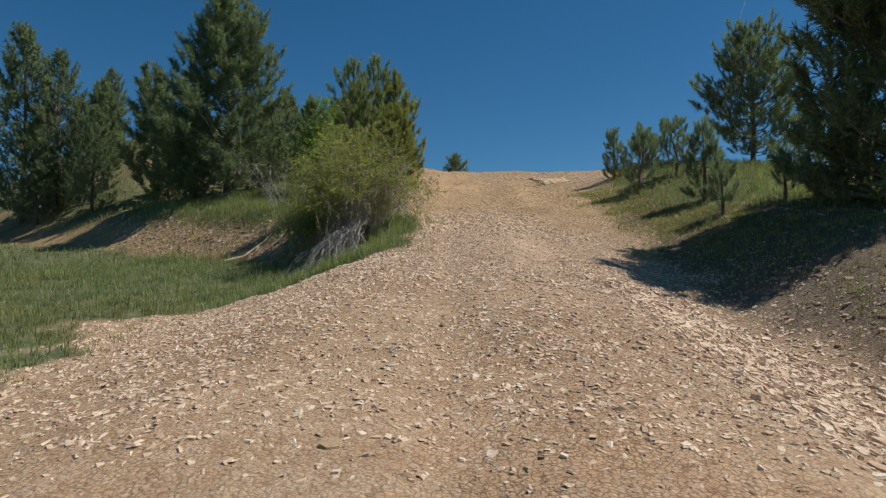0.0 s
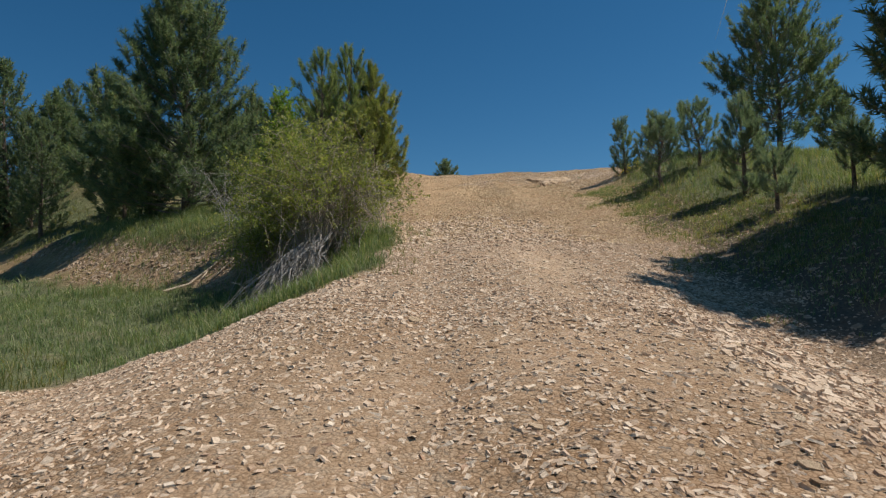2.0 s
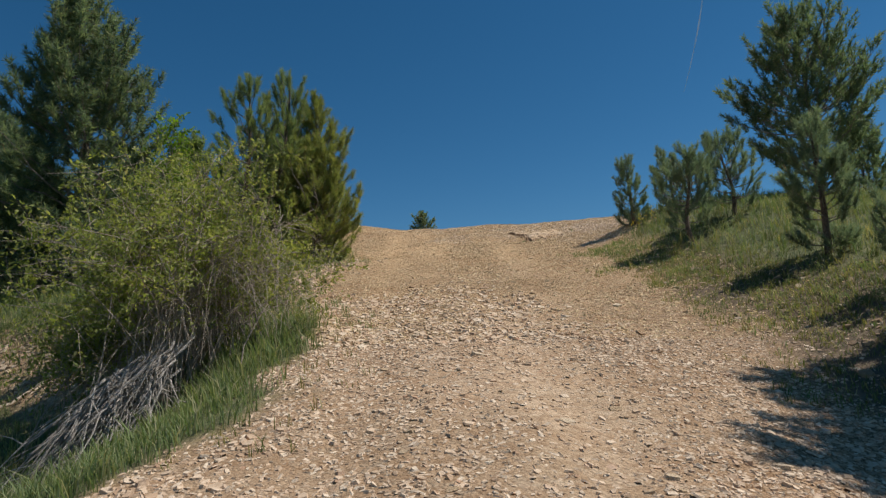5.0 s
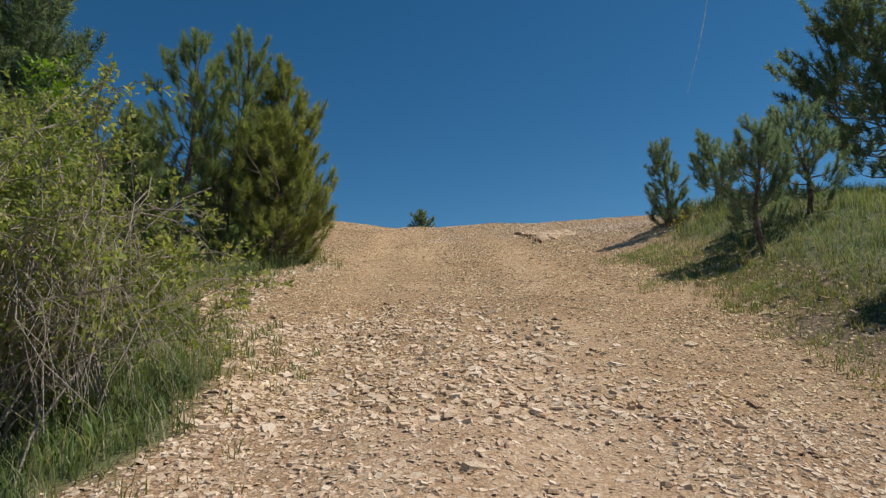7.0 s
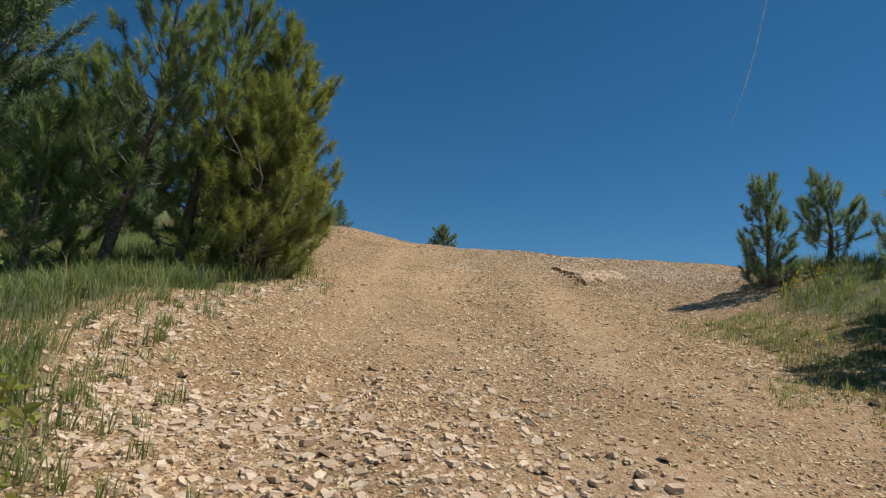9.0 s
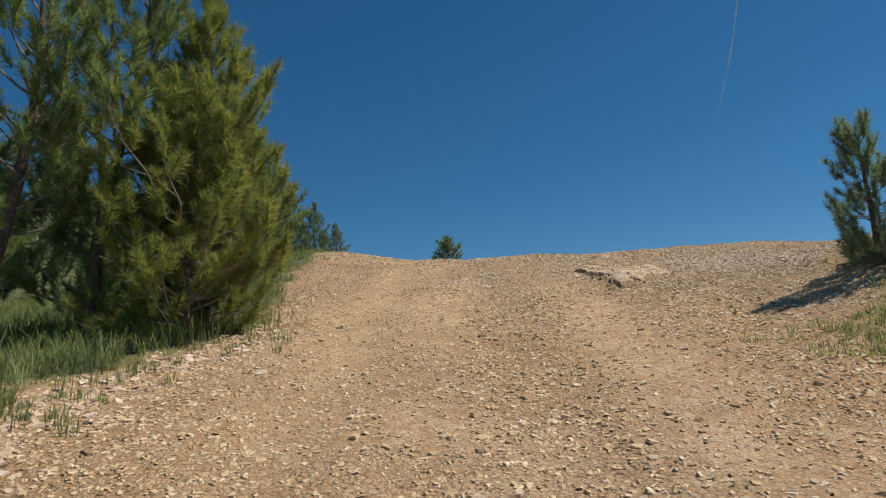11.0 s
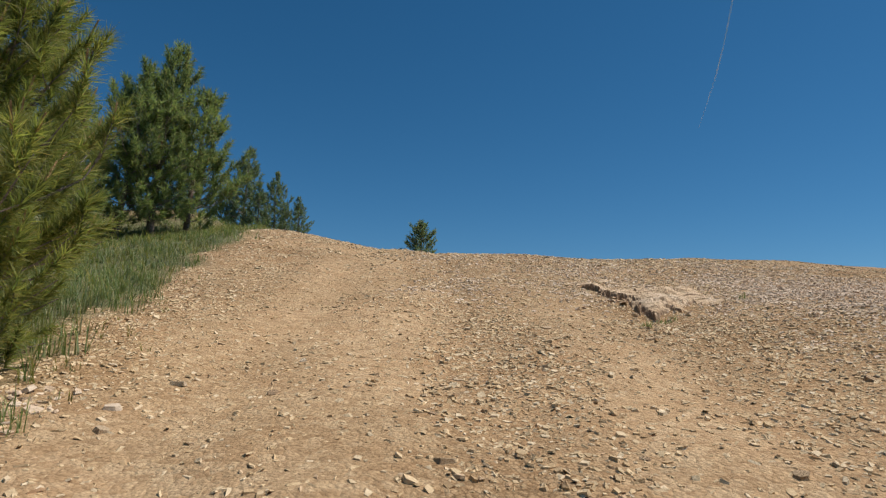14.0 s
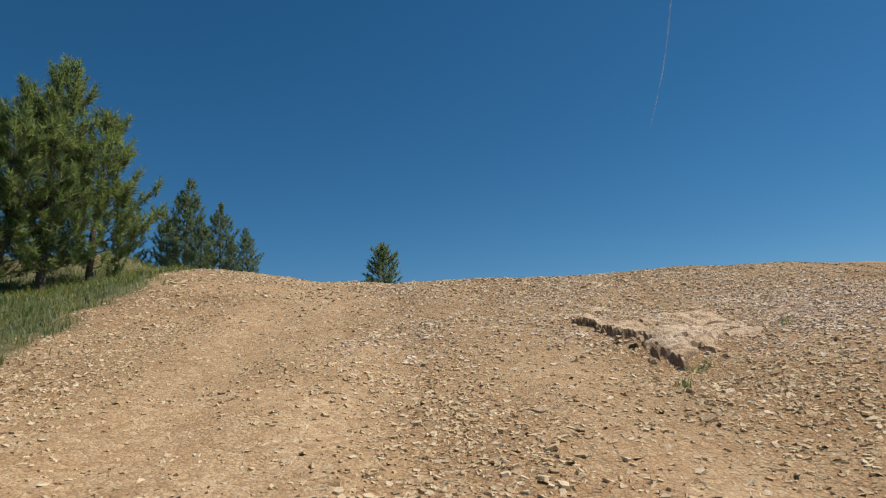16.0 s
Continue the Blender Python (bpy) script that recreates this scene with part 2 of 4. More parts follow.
M_STEM = bark_material("shrub_stem", (0.24, 0.185, 0.145), (0.50, 0.42, 0.34), 40)
M_LEAF = leaf_material("shrub_leaves", [(0.0, (0.195, 0.235, 0.07)), (0.5, (0.315, 0.35, 0.105)), (0.9, (0.46, 0.46, 0.18)), (1.0, (0.54, 0.46, 0.26))], (1.15, 1.2, 0.58), 0.52)
M_LEAF_BRIGHT = leaf_material("sapling_leaves", [(0.0, (0.12, 0.20, 0.02)), (1.0, (0.24, 0.36, 0.045))], (1.2, 1.3, 0.4), 0.4)
M_GRASS = leaf_material("meadow_grass", [(0.0, (0.15, 0.215, 0.092)), (0.5, (0.23, 0.29, 0.13)), (0.8, (0.31, 0.32, 0.168)), (1.0, (0.52, 0.46, 0.30))], (1.05, 1.12, 0.62), 0.45)
M_DRYGRASS = leaf_material("dry_bank_grass", [(0.0, (0.13, 0.17, 0.04)), (0.5, (0.24, 0.245, 0.08)), (0.8, (0.38, 0.33, 0.16)), (1.0, (0.50, 0.42, 0.25))], (1.1, 1.1, 0.6), 0.45)
M_TRAIL, _n, _l, _b = material("vapour_trail", 1.0, 0.0)
_b.inputs["Base Color"].default_value = (0.9, 0.92, 0.95, 1)
_t = _n.new("ShaderNodeBsdfTransparent")
_m = _n.new("ShaderNodeMixShader")
_g = noise_tex(_n, _l, 0.012, 4, 0.6)
_r = ramp(_n, [(0.25, (0.0, 0.0, 0.0)), (0.7, (0.75, 0.75, 0.75))])
_l.new(_g.outputs["Fac"], _r.inputs["Fac"])
_l.new(_r.outputs[0], _m.inputs[0])
_l.new(_t.outputs[0], _m.inputs[1])
_l.new(_b.outputs[0], _m.inputs[2])
_l.new(_m.outputs[0], _n["Material Output"].inputs["Surface"])
M_FLOWER = leaf_material("yellow_petals", [(0.0, (0.75, 0.52, 0.02)), (1.0, (0.85, 0.66, 0.05))], (1.1, 1.1, 0.5), 0.3)


# ---- the lie of the land ----
def smooth(a, b, v):
    t = np.clip((v - a) / (b - a), 0.0, 1.0)
    return t * t * (3 - 2 * t)


def knots(v, ks, soft=1.0):
    xs, zs = [k[0] for k in ks], [k[1] for k in ks]
    return sum(np.interp(v + o * soft, xs, zs) for o in (-1.0, -0.5, 0.0, 0.5, 1.0)) / 5.0


def grain(x, y, scale, seed=0.0):
    """Smooth value noise, -1 to 1."""
    x, y = x / scale + seed * 17.3, y / scale + seed * 9.1
    ix, iy = np.floor(x), np.floor(y)
    fx, fy = x - ix, y - iy
    fx, fy = fx * fx * (3 - 2 * fx), fy * fy * (3 - 2 * fy)

    def rnd(a, b):
        v = np.sin(a * 127.1 + b * 311.7 + seed * 74.7) * 43758.5453
        return v - np.floor(v)
    top = rnd(ix, iy) * (1 - fx) + rnd(ix + 1, iy) * fx
    low = rnd(ix, iy + 1) * (1 - fx) + rnd(ix + 1, iy + 1) * fx
    return 2 * (top * (1 - fy) + low * fy) - 1


ROAD = [(-300, -14), (-40, -4.5), (-10, -1.3), (0, -0.07), (6, 0.83), (11, 1.75), (18, 3.2), (22.7, 4.4), (26.4, 5.2), (30, 6.05),
        (33, 6.86), (36, 7.53), (40, 8.08), (46, 8.7), (60, 9.9), (80, 12.0), (115, 15.3), (170, 16.0), (500, 12.0), (4000, -40)]
MEADOW = [(-300, -16), (-40, -4.6), (0, -0.15), (40, 4.45), (60, 6.5), (100, 9.0), (500, 9.0), (4000, -40)]
DROP = [(0, -0.8), (11, -0.8), (13, -0.3), (22, -0.9), (30, -2.7), (40, -3.1), (60, -4.5)]          # where the left shoulder starts
EDGE = [(-20, -7), (3, -4.4), (6, -3.9), (7.2, -3.85), (8, -4.1), (9.05, -4.5), (9.7, -4.2), (10.3, -2.6), (11, -1.0), (13, -0.4), (16, -0.6), (17.5, -1.1), (19, -2.0), (22, -2.2), (23, -1.85), (23.6, -1.45), (24.3, -1.15), (25.3, -1.15), (26.9, -1.9), (30, -2.5), (40, -3.1), (60, -5.0)]
BANK_R = [(-20, 0.3), (0, 0.4), (8, 0.5), (16, 0.75), (25, 0.9), (30, 0.22), (36, 0.03), (60, 0.0)]


def scarp(x, y):
    """Distance behind the foot of the cut bank that runs off behind the meadow."""
    return (x + 4.8) * 0.66 + (y - 17.3) * 0.75 + 0.35 * grain(x, y, 2.6, 3)


def ledge_dip(x, y):
    """The hollow worn out below the rock ledge."""
    return 0.15 * np.exp(-((x - 4.35) / 0.8) ** 2 - ((y - 28.35) / 0.75) ** 2)


def height(x, y):
    x, y = np.asarray(x, float), np.asarray(y, float)
    road = knots(y, ROAD, 1.2)
    road = road - 0.75 * np.exp(-((x - 4.4) / 1.6) ** 2) * smooth(19, 8, y)
    road = road + knots(y, BANK_R) * smooth(4.4, 8.8, x)
    road = road - 0.05 * np.maximum(0, x - 11) * smooth(60, 30, y)
    road = road + 0.55 * np.exp(-((x + 2.8) / 2.2) ** 2 - ((y - 39.5) / 5.0) ** 2)
    ruts = np.exp(-((x - 0.2) / 0.35) ** 2) + np.exp(-((x - 1.9) / 0.35) ** 2)
    road = road - 0.05 * ruts * smooth(45, 36, y) - ledge_dip(x, y)
    s = scarp(x, y)
    k = 0.20 + 0.50 * smooth(-13, -19, x) * smooth(62, 46, y)
    left = knots(y, MEADOW, 1.5) + 1.4 * smooth(-0.9, 1.9, s) + k * 40 * (1 - np.exp(-np.maximum(0, s - 1.5) / 40))
    left = left + 0.95 * np.exp(-((x + 7.8) / 3.4) ** 2 - ((y - 41.5) / 3.2) ** 2)
    w = smooth(0.0, 3.0, knots(y, DROP, 0.6) - x)
    z = road * (1 - w) + left * w
    near = smooth(90, 45, np.hypot(x, y - 20))
    z = z + near * (0.030 * grain(x, y, 0.55, 1) + 0.035 * grain(x, y, 1.7, 2) + 0.012 * grain(x, y, 0.22, 4))
    z = z + 0.16 * grain(x, y, 7.0, 5) * smooth(2.0, 7.0, np.abs(x - 1.5)) * near
    z = z + 0.10 * grain(x, y, 0.9, 6) * np.exp(-((s - 0.8) / 0.9) ** 2) * w
    return z


def grassy(x, y):
    """How far the ground is grown over, 0 to 1."""
    x, y = np.asarray(x, float), np.asarray(y, float)
    rough = 0.45 * grain(x, y, 0.8, 7) + 0.25 * grain(x, y, 0.3, 8)
    left = smooth(-0.3, 0.6, knots(y, EDGE, 0.5) - x + (0.95 + 0.9 * smooth(11, 9, y)) * rough)
    s = scarp(x, y)
    bare = np.exp(-((s - 0.15) / 0.85) ** 4) * smooth(-3.2, -4.5, x)
    hill = smooth(0.1, 0.5, grain(x, y, 6.0, 9)) * smooth(4, 8, s) * smooth(-7, -12, x)
    berm = np.exp(-((x + 7.7) / 2.3) ** 2 - ((y - 41.0) / 1.6) ** 2 + 0.5 * rough)
    left = left * (1 - 0.85 * bare) * (1 - 0.7 * hill) * (1 - np.clip(0.9 * berm, 0, 0.7))
    start = knots(y, [(0, 9.5), (10, 8.4), (15, 6.5), (19, 5.9), (22, 5.6), (23.5, 6.0), (25, 6.5), (26, 7.4), (27, 9.5), (29, 14)], 0.5)
    right = smooth(-0.3, 1.0, x - start + 0.8 * rough) * smooth(31, 26, y - 0.25 * np.maximum(0, x - 9))
    return np.clip(np.maximum(left, right), 0, 1)


def rough_zone(x, y):
    """Where the coarse loose stone lies: the lower fan, the middle strip and the sides, less in the wheel tracks."""
    patch = 0.5 + 0.5 * grain(x, y, 1.6, 21)
    low = np.exp(-((x - 0.9 - 0.08 * y) / 0.55) ** 2) * smooth(8, 11, y) * smooth(20, 17, y)
    wob = 0.35 * grain(x, y, 1.3, 23)
    left = smooth(-1.0, -0.3, x + wob) * smooth(1.7, 1.2, x + wob) * smooth(19.6, 21.0, y)
    right = np.exp(-((x - 3.0 + wob - 0.05 * (y - 22)) / 0.45) ** 2) * smooth(18.5, 20, y) * smooth(33, 28, y)
    up = smooth(14, 20, y)
    return np.clip(0.42 + 0.75 * patch - 0.12 * up - 0.6 * low - 0.55 * left - 0.6 * right, 0.08, 1.0)


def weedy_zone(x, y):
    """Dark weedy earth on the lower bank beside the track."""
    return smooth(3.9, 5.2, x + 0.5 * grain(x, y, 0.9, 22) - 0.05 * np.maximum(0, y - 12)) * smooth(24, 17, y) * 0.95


# ---- mesh helpers ----
def mesh_from(name, verts, faces, mats, smooth_faces=False, face_mats=None):
    """A mesh from arrays of points and triangles."""
    me = bpy.data.meshes.new(name)
    verts, faces = np.asarray(verts, np.float32), np.asarray(faces, np.int32)
    me.vertices.add(len(verts))
    me.vertices.foreach_set("co", verts.ravel())
    me.loops.add(faces.size)
    me.loops.foreach_set("vertex_index", faces.ravel())
    me.polygons.add(len(faces))
    me.polygons.foreach_set("loop_start", np.arange(0, faces.size, faces.shape[1], dtype=np.int32))
    me.polygons.foreach_set("use_smooth", np.full(len(faces), smooth_faces))
    if face_mats is not None:
        me.polygons.foreach_set("material_index", np.asarray(face_mats, np.int32))
    for m in (mats if isinstance(mats, (list, tuple)) else [mats]):
        me.materials.append(m)
    me.update(calc_edges=True)
    me.validate()
    return me


def part(name, me, parent, label=""):
    ob = new(name, me)
    ob.parent = parent
    return tagged(ob, label)


def axes_along(ways, rng):
    """Unit axes (right, up, way) for an array of directions, spun at random."""
    w = ways / np.linalg.norm(ways, axis=1, keepdims=True)
    r = rng.normal(size=w.shape)
    r -= (r * w).sum(1, keepdims=True) * w
    r /= np.linalg.norm(r, axis=1, keepdims=True)
    return r, np.cross(w, r), w


class Heap:
    """Collects points and triangles of one mesh."""

    def __init__(self):
        self.v, self.f, self.n = [], [], 0

    def add(self, v, f):
        self.v.append(np.asarray(v, float))
        self.f.append(np.asarray(f, int) + self.n)
        self.n += len(v)

    def tube(self, pts, radii, sides=5):
        pts, radii = np.asarray(pts, float), np.asarray(radii, float)
        way = np.gradient(pts, axis=0)
        way /= np.linalg.norm(way, axis=1, keepdims=True) + 1e-9
        ref = np.array([0.31, 0.17, 0.93]) if abs(way[0][2]) < 0.8 else np.array([0.93, 0.31, 0.17])
        a = np.cross(way, ref)
        a /= np.linalg.norm(a, axis=1, keepdims=True) + 1e-9
        b = np.cross(way, a)
        ang = np.arange(sides) * 2 * np.pi / sides
        ring = pts[:, None] + radii[:, None, None] * (np.cos(ang)[None, :, None] * a[:, None] + np.sin(ang)[None, :, None] * b[:, None])
        v = np.vstack([ring.reshape(-1, 3), pts[-1:] + way[-1:] * radii[-1]])
        f = []
        for i in range(len(pts) - 1):
            for j in range(sides):
                p, q = i * sides + j, i * sides + (j + 1) % sides
                f += [(p, q, q + sides), (p, q + sides, p + sides)]
        top = len(v) - 1
        f += [(top - sides + j, top - sides + (j + 1) % sides, top) for j in range(sides)]
        self.add(v, f)

    def mesh(self, name, mats, smooth_faces=False):
        return mesh_from(name, np.vstack(self.v), np.vstack(self.f), mats, smooth_faces)


def scatter(tv, tf, pos, right, up, way, scale):
    """Copies of one small shape (points tv, triangles tf) at many places, as arrays."""
    scale = np.asarray(scale, float)
    if scale.ndim == 1:
        scale = scale[:, None].repeat(3, 1)
    s = scale[:, None, :] * tv[None]
    v = pos[:, None] + s[..., :1] * right[:, None] + s[..., 1:2] * up[:, None] + s[..., 2:] * way[:, None]
    f = tf[None] + (np.arange(len(pos)) * len(tv))[:, None, None]
    return v.reshape(-1, 3), f.reshape(-1, 3)


# ---- ground: one sheet out to the horizon ----
def spread(lo, hi, step, far, grow=1.16):
    core = list(np.arange(lo, hi + step / 2, step))
    d, a, b = step, core[0], core[-1]
    left, right = [], []
    while a > -far:
        d *= grow
        a -= d
        left.append(a)
    d = step
    while b < far:
        d *= grow
        b += d
        right.append(b)
    return np.array(left[::-1] + core + right)


def build_ground():
    xs, ys = spread(-6.0, 9.0, 0.135, 3200), spread(1.5, 41.0, 0.14, 3200)
    gx, gy = np.meshgrid(xs, ys)
    z = height(gx, gy)
    v = np.stack([gx, gy, z], -1).reshape(-1, 3)
    nx = len(xs)
    i = (np.arange(len(ys) - 1)[:, None] * nx + np.arange(nx - 1)[None]).ravel()
    f = np.stack([i, i + 1, i + nx + 1, i + nx], 1)
    me = mesh_from("ground", v, f, M_GROUND, True)
    me.attributes.new("cover", "FLOAT", "POINT").data.foreach_set("value", grassy(gx, gy).ravel().astype(np.float32))
    me.attributes.new("stony", "FLOAT", "POINT").data.foreach_set("value", rough_zone(gx, gy).ravel().astype(np.float32))
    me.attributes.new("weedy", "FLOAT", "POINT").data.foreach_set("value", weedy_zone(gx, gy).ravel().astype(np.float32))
    me.attributes.new("ochre", "FLOAT", "POINT").data.foreach_set("value", smooth(15, 24, gy + 2 * grain(gx, gy, 3.0, 41)).ravel().astype(np.float32))
    return tagged(new("ground", me), "stony tan hillside with a steep gravel track and grassy verges", "ground", kind="structure")


ground = build_ground()


# ---- pines ----
def tuft_shape(rng, count, width, spread_deg):
    """A ring of long needles round a shoot that points up z; 1 unit is about a needle's length."""
    at = rng.uniform(-0.45, 0.3, count)
    ang = rng.uniform(0, 2 * np.pi, count)
    tilt = np.radians(rng.uniform(16, spread_deg, count)) * (1.1 - 0.45 * (at + 0.45))
    way = np.stack([np.sin(tilt) * np.cos(ang), np.sin(tilt) * np.sin(ang), np.cos(tilt)], 1)
    base = np.stack([0 * at, 0 * at, at], 1)
    side = np.cross(way, rng.normal(size=way.shape))
    side /= np.linalg.norm(side, axis=1, keepdims=True)
    length = rng.uniform(0.75, 1.1, count)[:, None]
    bend = np.array([0, 0, -0.06])[None] * length
    v = np.stack([base - side * width, base + side * width, base + way * length + bend], 1).reshape(-1, 3)
    return v, np.arange(count * 3).reshape(-1, 3)


def pine(seed, H, R, low=0.1, needles=16, needle=0.15, width=0.035, whorl=0.36, mat=None, name="pine_tree", lean=(0.0, 0.0), gaps=0.1, twig_gap=0.2, candles=0.12, bare=0.25, step=0.1, tuft=0.36, taper=2.0, ragged=0.34, skirt=0.74, split=False, rise=46, crook=0.0, splay=86, fork=0.4):
    """A young pine, H high with a crown R in radius, with its foot at the origin: limbs in whorls whose side shoots turn up and end in foxtails of needles."""
    rng = np.random.default_rng(seed)
    tree = new(name)
    trunk, limbs, boughs = Heap(), Heap(), []
    zs = np.linspace(0, 1, 13)
    sway = np.stack([lean[0] * zs + (0.03 * R + crook) * np.sin(zs * 5 + seed), lean[1] * zs + (0.03 * R + crook) * np.cos(zs * 4 + seed), zs * H], 1)
    sway[:, :2] -= sway[:1, :2]
    radii = (0.013 * H + 0.025) * (1 - zs) ** 0.9 + 0.008
    radii[0] *= 1.25
    base = sway.copy()
    base[0, 2] = -0.25
    trunk.tube(base, radii, 9)
    pos, way, ends, end_way, owner = [], [], [], [], []

    def foxtail(a, b, length):
        """Needles clothe the last stretch of a shoot from a to b."""
        n = np.linalg.norm(b - a)
        d = (b - a) / n
        for q in np.arange(0.0, min(length, n) + 0.01, step):
            pos.append(b - d * q + rng.normal(0, 0.010, 3))
            way.append(d + rng.normal(0, 0.10, 3))
            owner.append(len(boughs) - 1)
        ends.append(b)
        end_way.append(d)

    def shoot(p, d, n):
        """A side shoot of length n that leaves p along d and turns up."""
        m = p + d * n * 0.5
        turned = d * rng.uniform(0.4, 0.9) + np.array([0, 0, rng.uniform(0.25, 1.0)])
        turned /= np.linalg.norm(turned)
        e = m + turned * max(0.5 * n, 0.16)
        limbs.tube(np.array([p, m, e]) if split else np.array([p, e]), [0.007, 0.005, 0.003] if split else [0.007, 0.003], 3)
        foxtail(m - turned * 0.3 * tuft, e, tuft)
        return m, turned

    foxtail(sway[-2], sway[-1] + np.array([0, 0, 0.12]), 0.7)
    z = low * H
    while z < 0.965 * H:
        u = max(0.0, (z / H - low) / (1 - low))
        reach = R * (1 - u ** taper) ** 0.8 * (skirt + (1 - skirt) * min(1, u / 0.25))
        count = rng.integers(5, 7) if u < 0.75 else rng.integers(3, 6)
        turn = rng.uniform(0, 6.28)
        for k in range(count):
            if rng.random() < gaps:
                continue
            a = turn + k * 6.283 / count + rng.normal(0, 0.25)
            lump = 1 + 0.20 * math.sin(2 * a + seed) * math.sin(9 * u + seed)
            L = max(0.2, reach * lump * rng.uniform(1 - ragged, 1.0))
            el = radians(4 + rise * u ** 1.1 + rng.normal(0, 9))
            out = np.array([math.cos(a) * math.cos(el), math.sin(a) * math.cos(el), math.sin(el)])
            start = np.array([np.interp(z, sway[:, 2], sway[:, 0]), np.interp(z, sway[:, 2], sway[:, 1]), z + rng.normal(0, 0.3 * whorl)])
            t = np.linspace(0, 1, 6)[:, None]
            pts = start + out * t * L + np.array([0, 0, min(0.7, 0.38 * L)]) * t ** 2.4 + rng.normal(0, 0.03 * L, (6, 3)) * t
            if split:
                limbs = Heap()
                boughs.append(limbs)
            limbs.tube(pts, np.linspace(0.011 * L + 0.008, 0.004, 6), 3 + split)
            foxtail(pts[-3], pts[-1] + np.array([0, 0, 0.12]), tuft * 1.2)
            d, flip = bare * L + 0.06, 1
            while d < L * 0.95:
                q = d / L * 5
                i = min(4, int(q))
                p = pts[i] + (pts[i + 1] - pts[i]) * (q - i)
                along = (pts[i + 1] - pts[i]) / np.linalg.norm(pts[i + 1] - pts[i])
                sidew = np.cross(along, [0, 0, 1]) * flip
                n = min(0.75, 0.40 * (L - d) + 0.22) * rng.uniform(0.7, 1.2)
                tw = along * rng.uniform(0.3, 0.9) + sidew * rng.uniform(0.5, 1.0) + np.array([0, 0, rng.uniform(-0.25, 0.35)])
                m, ahead = shoot(p, tw / np.linalg.norm(tw), n)
                if n > fork:
                    tw = ahead + rng.normal(0, 0.6, 3)
                    shoot(m, tw / np.linalg.norm(tw), n * 0.6)
                flip = -flip
                d += twig_gap * rng.uniform(0.7, 1.3)
        z += whorl * rng.uniform(0.75, 1.25) * (1.15 - 0.4 * u)
    pos, way = np.array(pos), np.array(way)
    part("trunk", trunk.mesh("trunk", M_BARK, True), tree, "dark scaly bark")
    arms = []
    if split:
        for b in boughs:
            arms.append(part("branch", b.mesh("branch", M_LIMB), tree))
    else:
        tagged(part("branchwork", limbs.mesh("branchwork", M_LIMB), tree, "grey-brown limbs and twigs"), kind="stuff")
    shapes = [tuft_shape(np.random.default_rng(seed * 7 + i), needles, width, splay) for i in range(6)]
    pick = rng.integers(0, 6, len(pos))
    owner = np.array(owner)

    def clothe(name, mine, parent, label=""):
        """Needle brushes on the shoots picked by a mask, as one mesh."""
        crown = Heap()
        for i, (tv, tf) in enumerate(shapes):
            sel = (pick == i) & mine
            if sel.any():
                r, up, w = axes_along(way[sel], rng)
                crown.add(*scatter(tv, tf, pos[sel], r, up, w, needle * rng.uniform(0.8, 1.2, sel.sum())))
        if crown.v:
            part(name, crown.mesh(name, mat or M_NEEDLE), parent, label)

    if split:
        clothe("crown", owner < 0, tree, "brushes of long green needles at the tip")
        for k, arm in enumerate(arms):
            clothe("needles", owner == k, arm)
    else:
        clothe("crown", owner > -9, tree, "brushes of long green needles")
    bud = Heap()
    for p, w in zip(ends, end_way):
        if p[2] < 0.3 * H or rng.random() > candles:
            continue
        w = w + np.array([0, 0, 0.7])
        w /= np.linalg.norm(w)
        n = rng.uniform(0.6, 1.05) * needle
        bud.tube(np.array([p, p + w * n]), [0.010, 0.006], 3)
    if bud.v:
        tagged(part("candle", bud.mesh("candle", M_CANDLE), tree, "tan spring shoots"), kind="stuff")
    return tree


def stand(tree, x, y, turn=0.0, size=1.0, sink=0.06):
    tree.matrix_world = pose(x, y, float(height(x, y)) - sink, 0, 0, turn) @ Matrix.Scale(size, 4)
    return tree


def foot(x, y):
    return float(height(x, y))


PINES = "pines on the hillside"


def set_pine(tree, x, y, turn, size, label):
    return tagged(stand(tree, x, y, turn, size), label, "pine tree", PINES)


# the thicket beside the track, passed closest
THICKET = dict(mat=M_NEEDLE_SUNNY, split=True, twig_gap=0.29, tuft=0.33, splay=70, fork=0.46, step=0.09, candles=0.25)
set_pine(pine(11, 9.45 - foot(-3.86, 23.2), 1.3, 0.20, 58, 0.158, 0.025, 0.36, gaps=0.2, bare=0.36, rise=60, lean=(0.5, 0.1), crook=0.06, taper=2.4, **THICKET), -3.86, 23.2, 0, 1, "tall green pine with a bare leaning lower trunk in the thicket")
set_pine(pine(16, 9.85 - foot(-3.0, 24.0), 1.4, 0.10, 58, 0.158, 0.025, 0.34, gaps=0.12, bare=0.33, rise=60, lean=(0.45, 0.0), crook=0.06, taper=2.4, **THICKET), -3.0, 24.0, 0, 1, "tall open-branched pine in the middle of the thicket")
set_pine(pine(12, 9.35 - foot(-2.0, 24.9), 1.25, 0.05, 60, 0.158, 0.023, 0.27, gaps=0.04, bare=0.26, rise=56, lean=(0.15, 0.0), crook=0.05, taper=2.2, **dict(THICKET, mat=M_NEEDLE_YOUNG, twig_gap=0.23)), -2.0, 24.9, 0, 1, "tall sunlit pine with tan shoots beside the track")
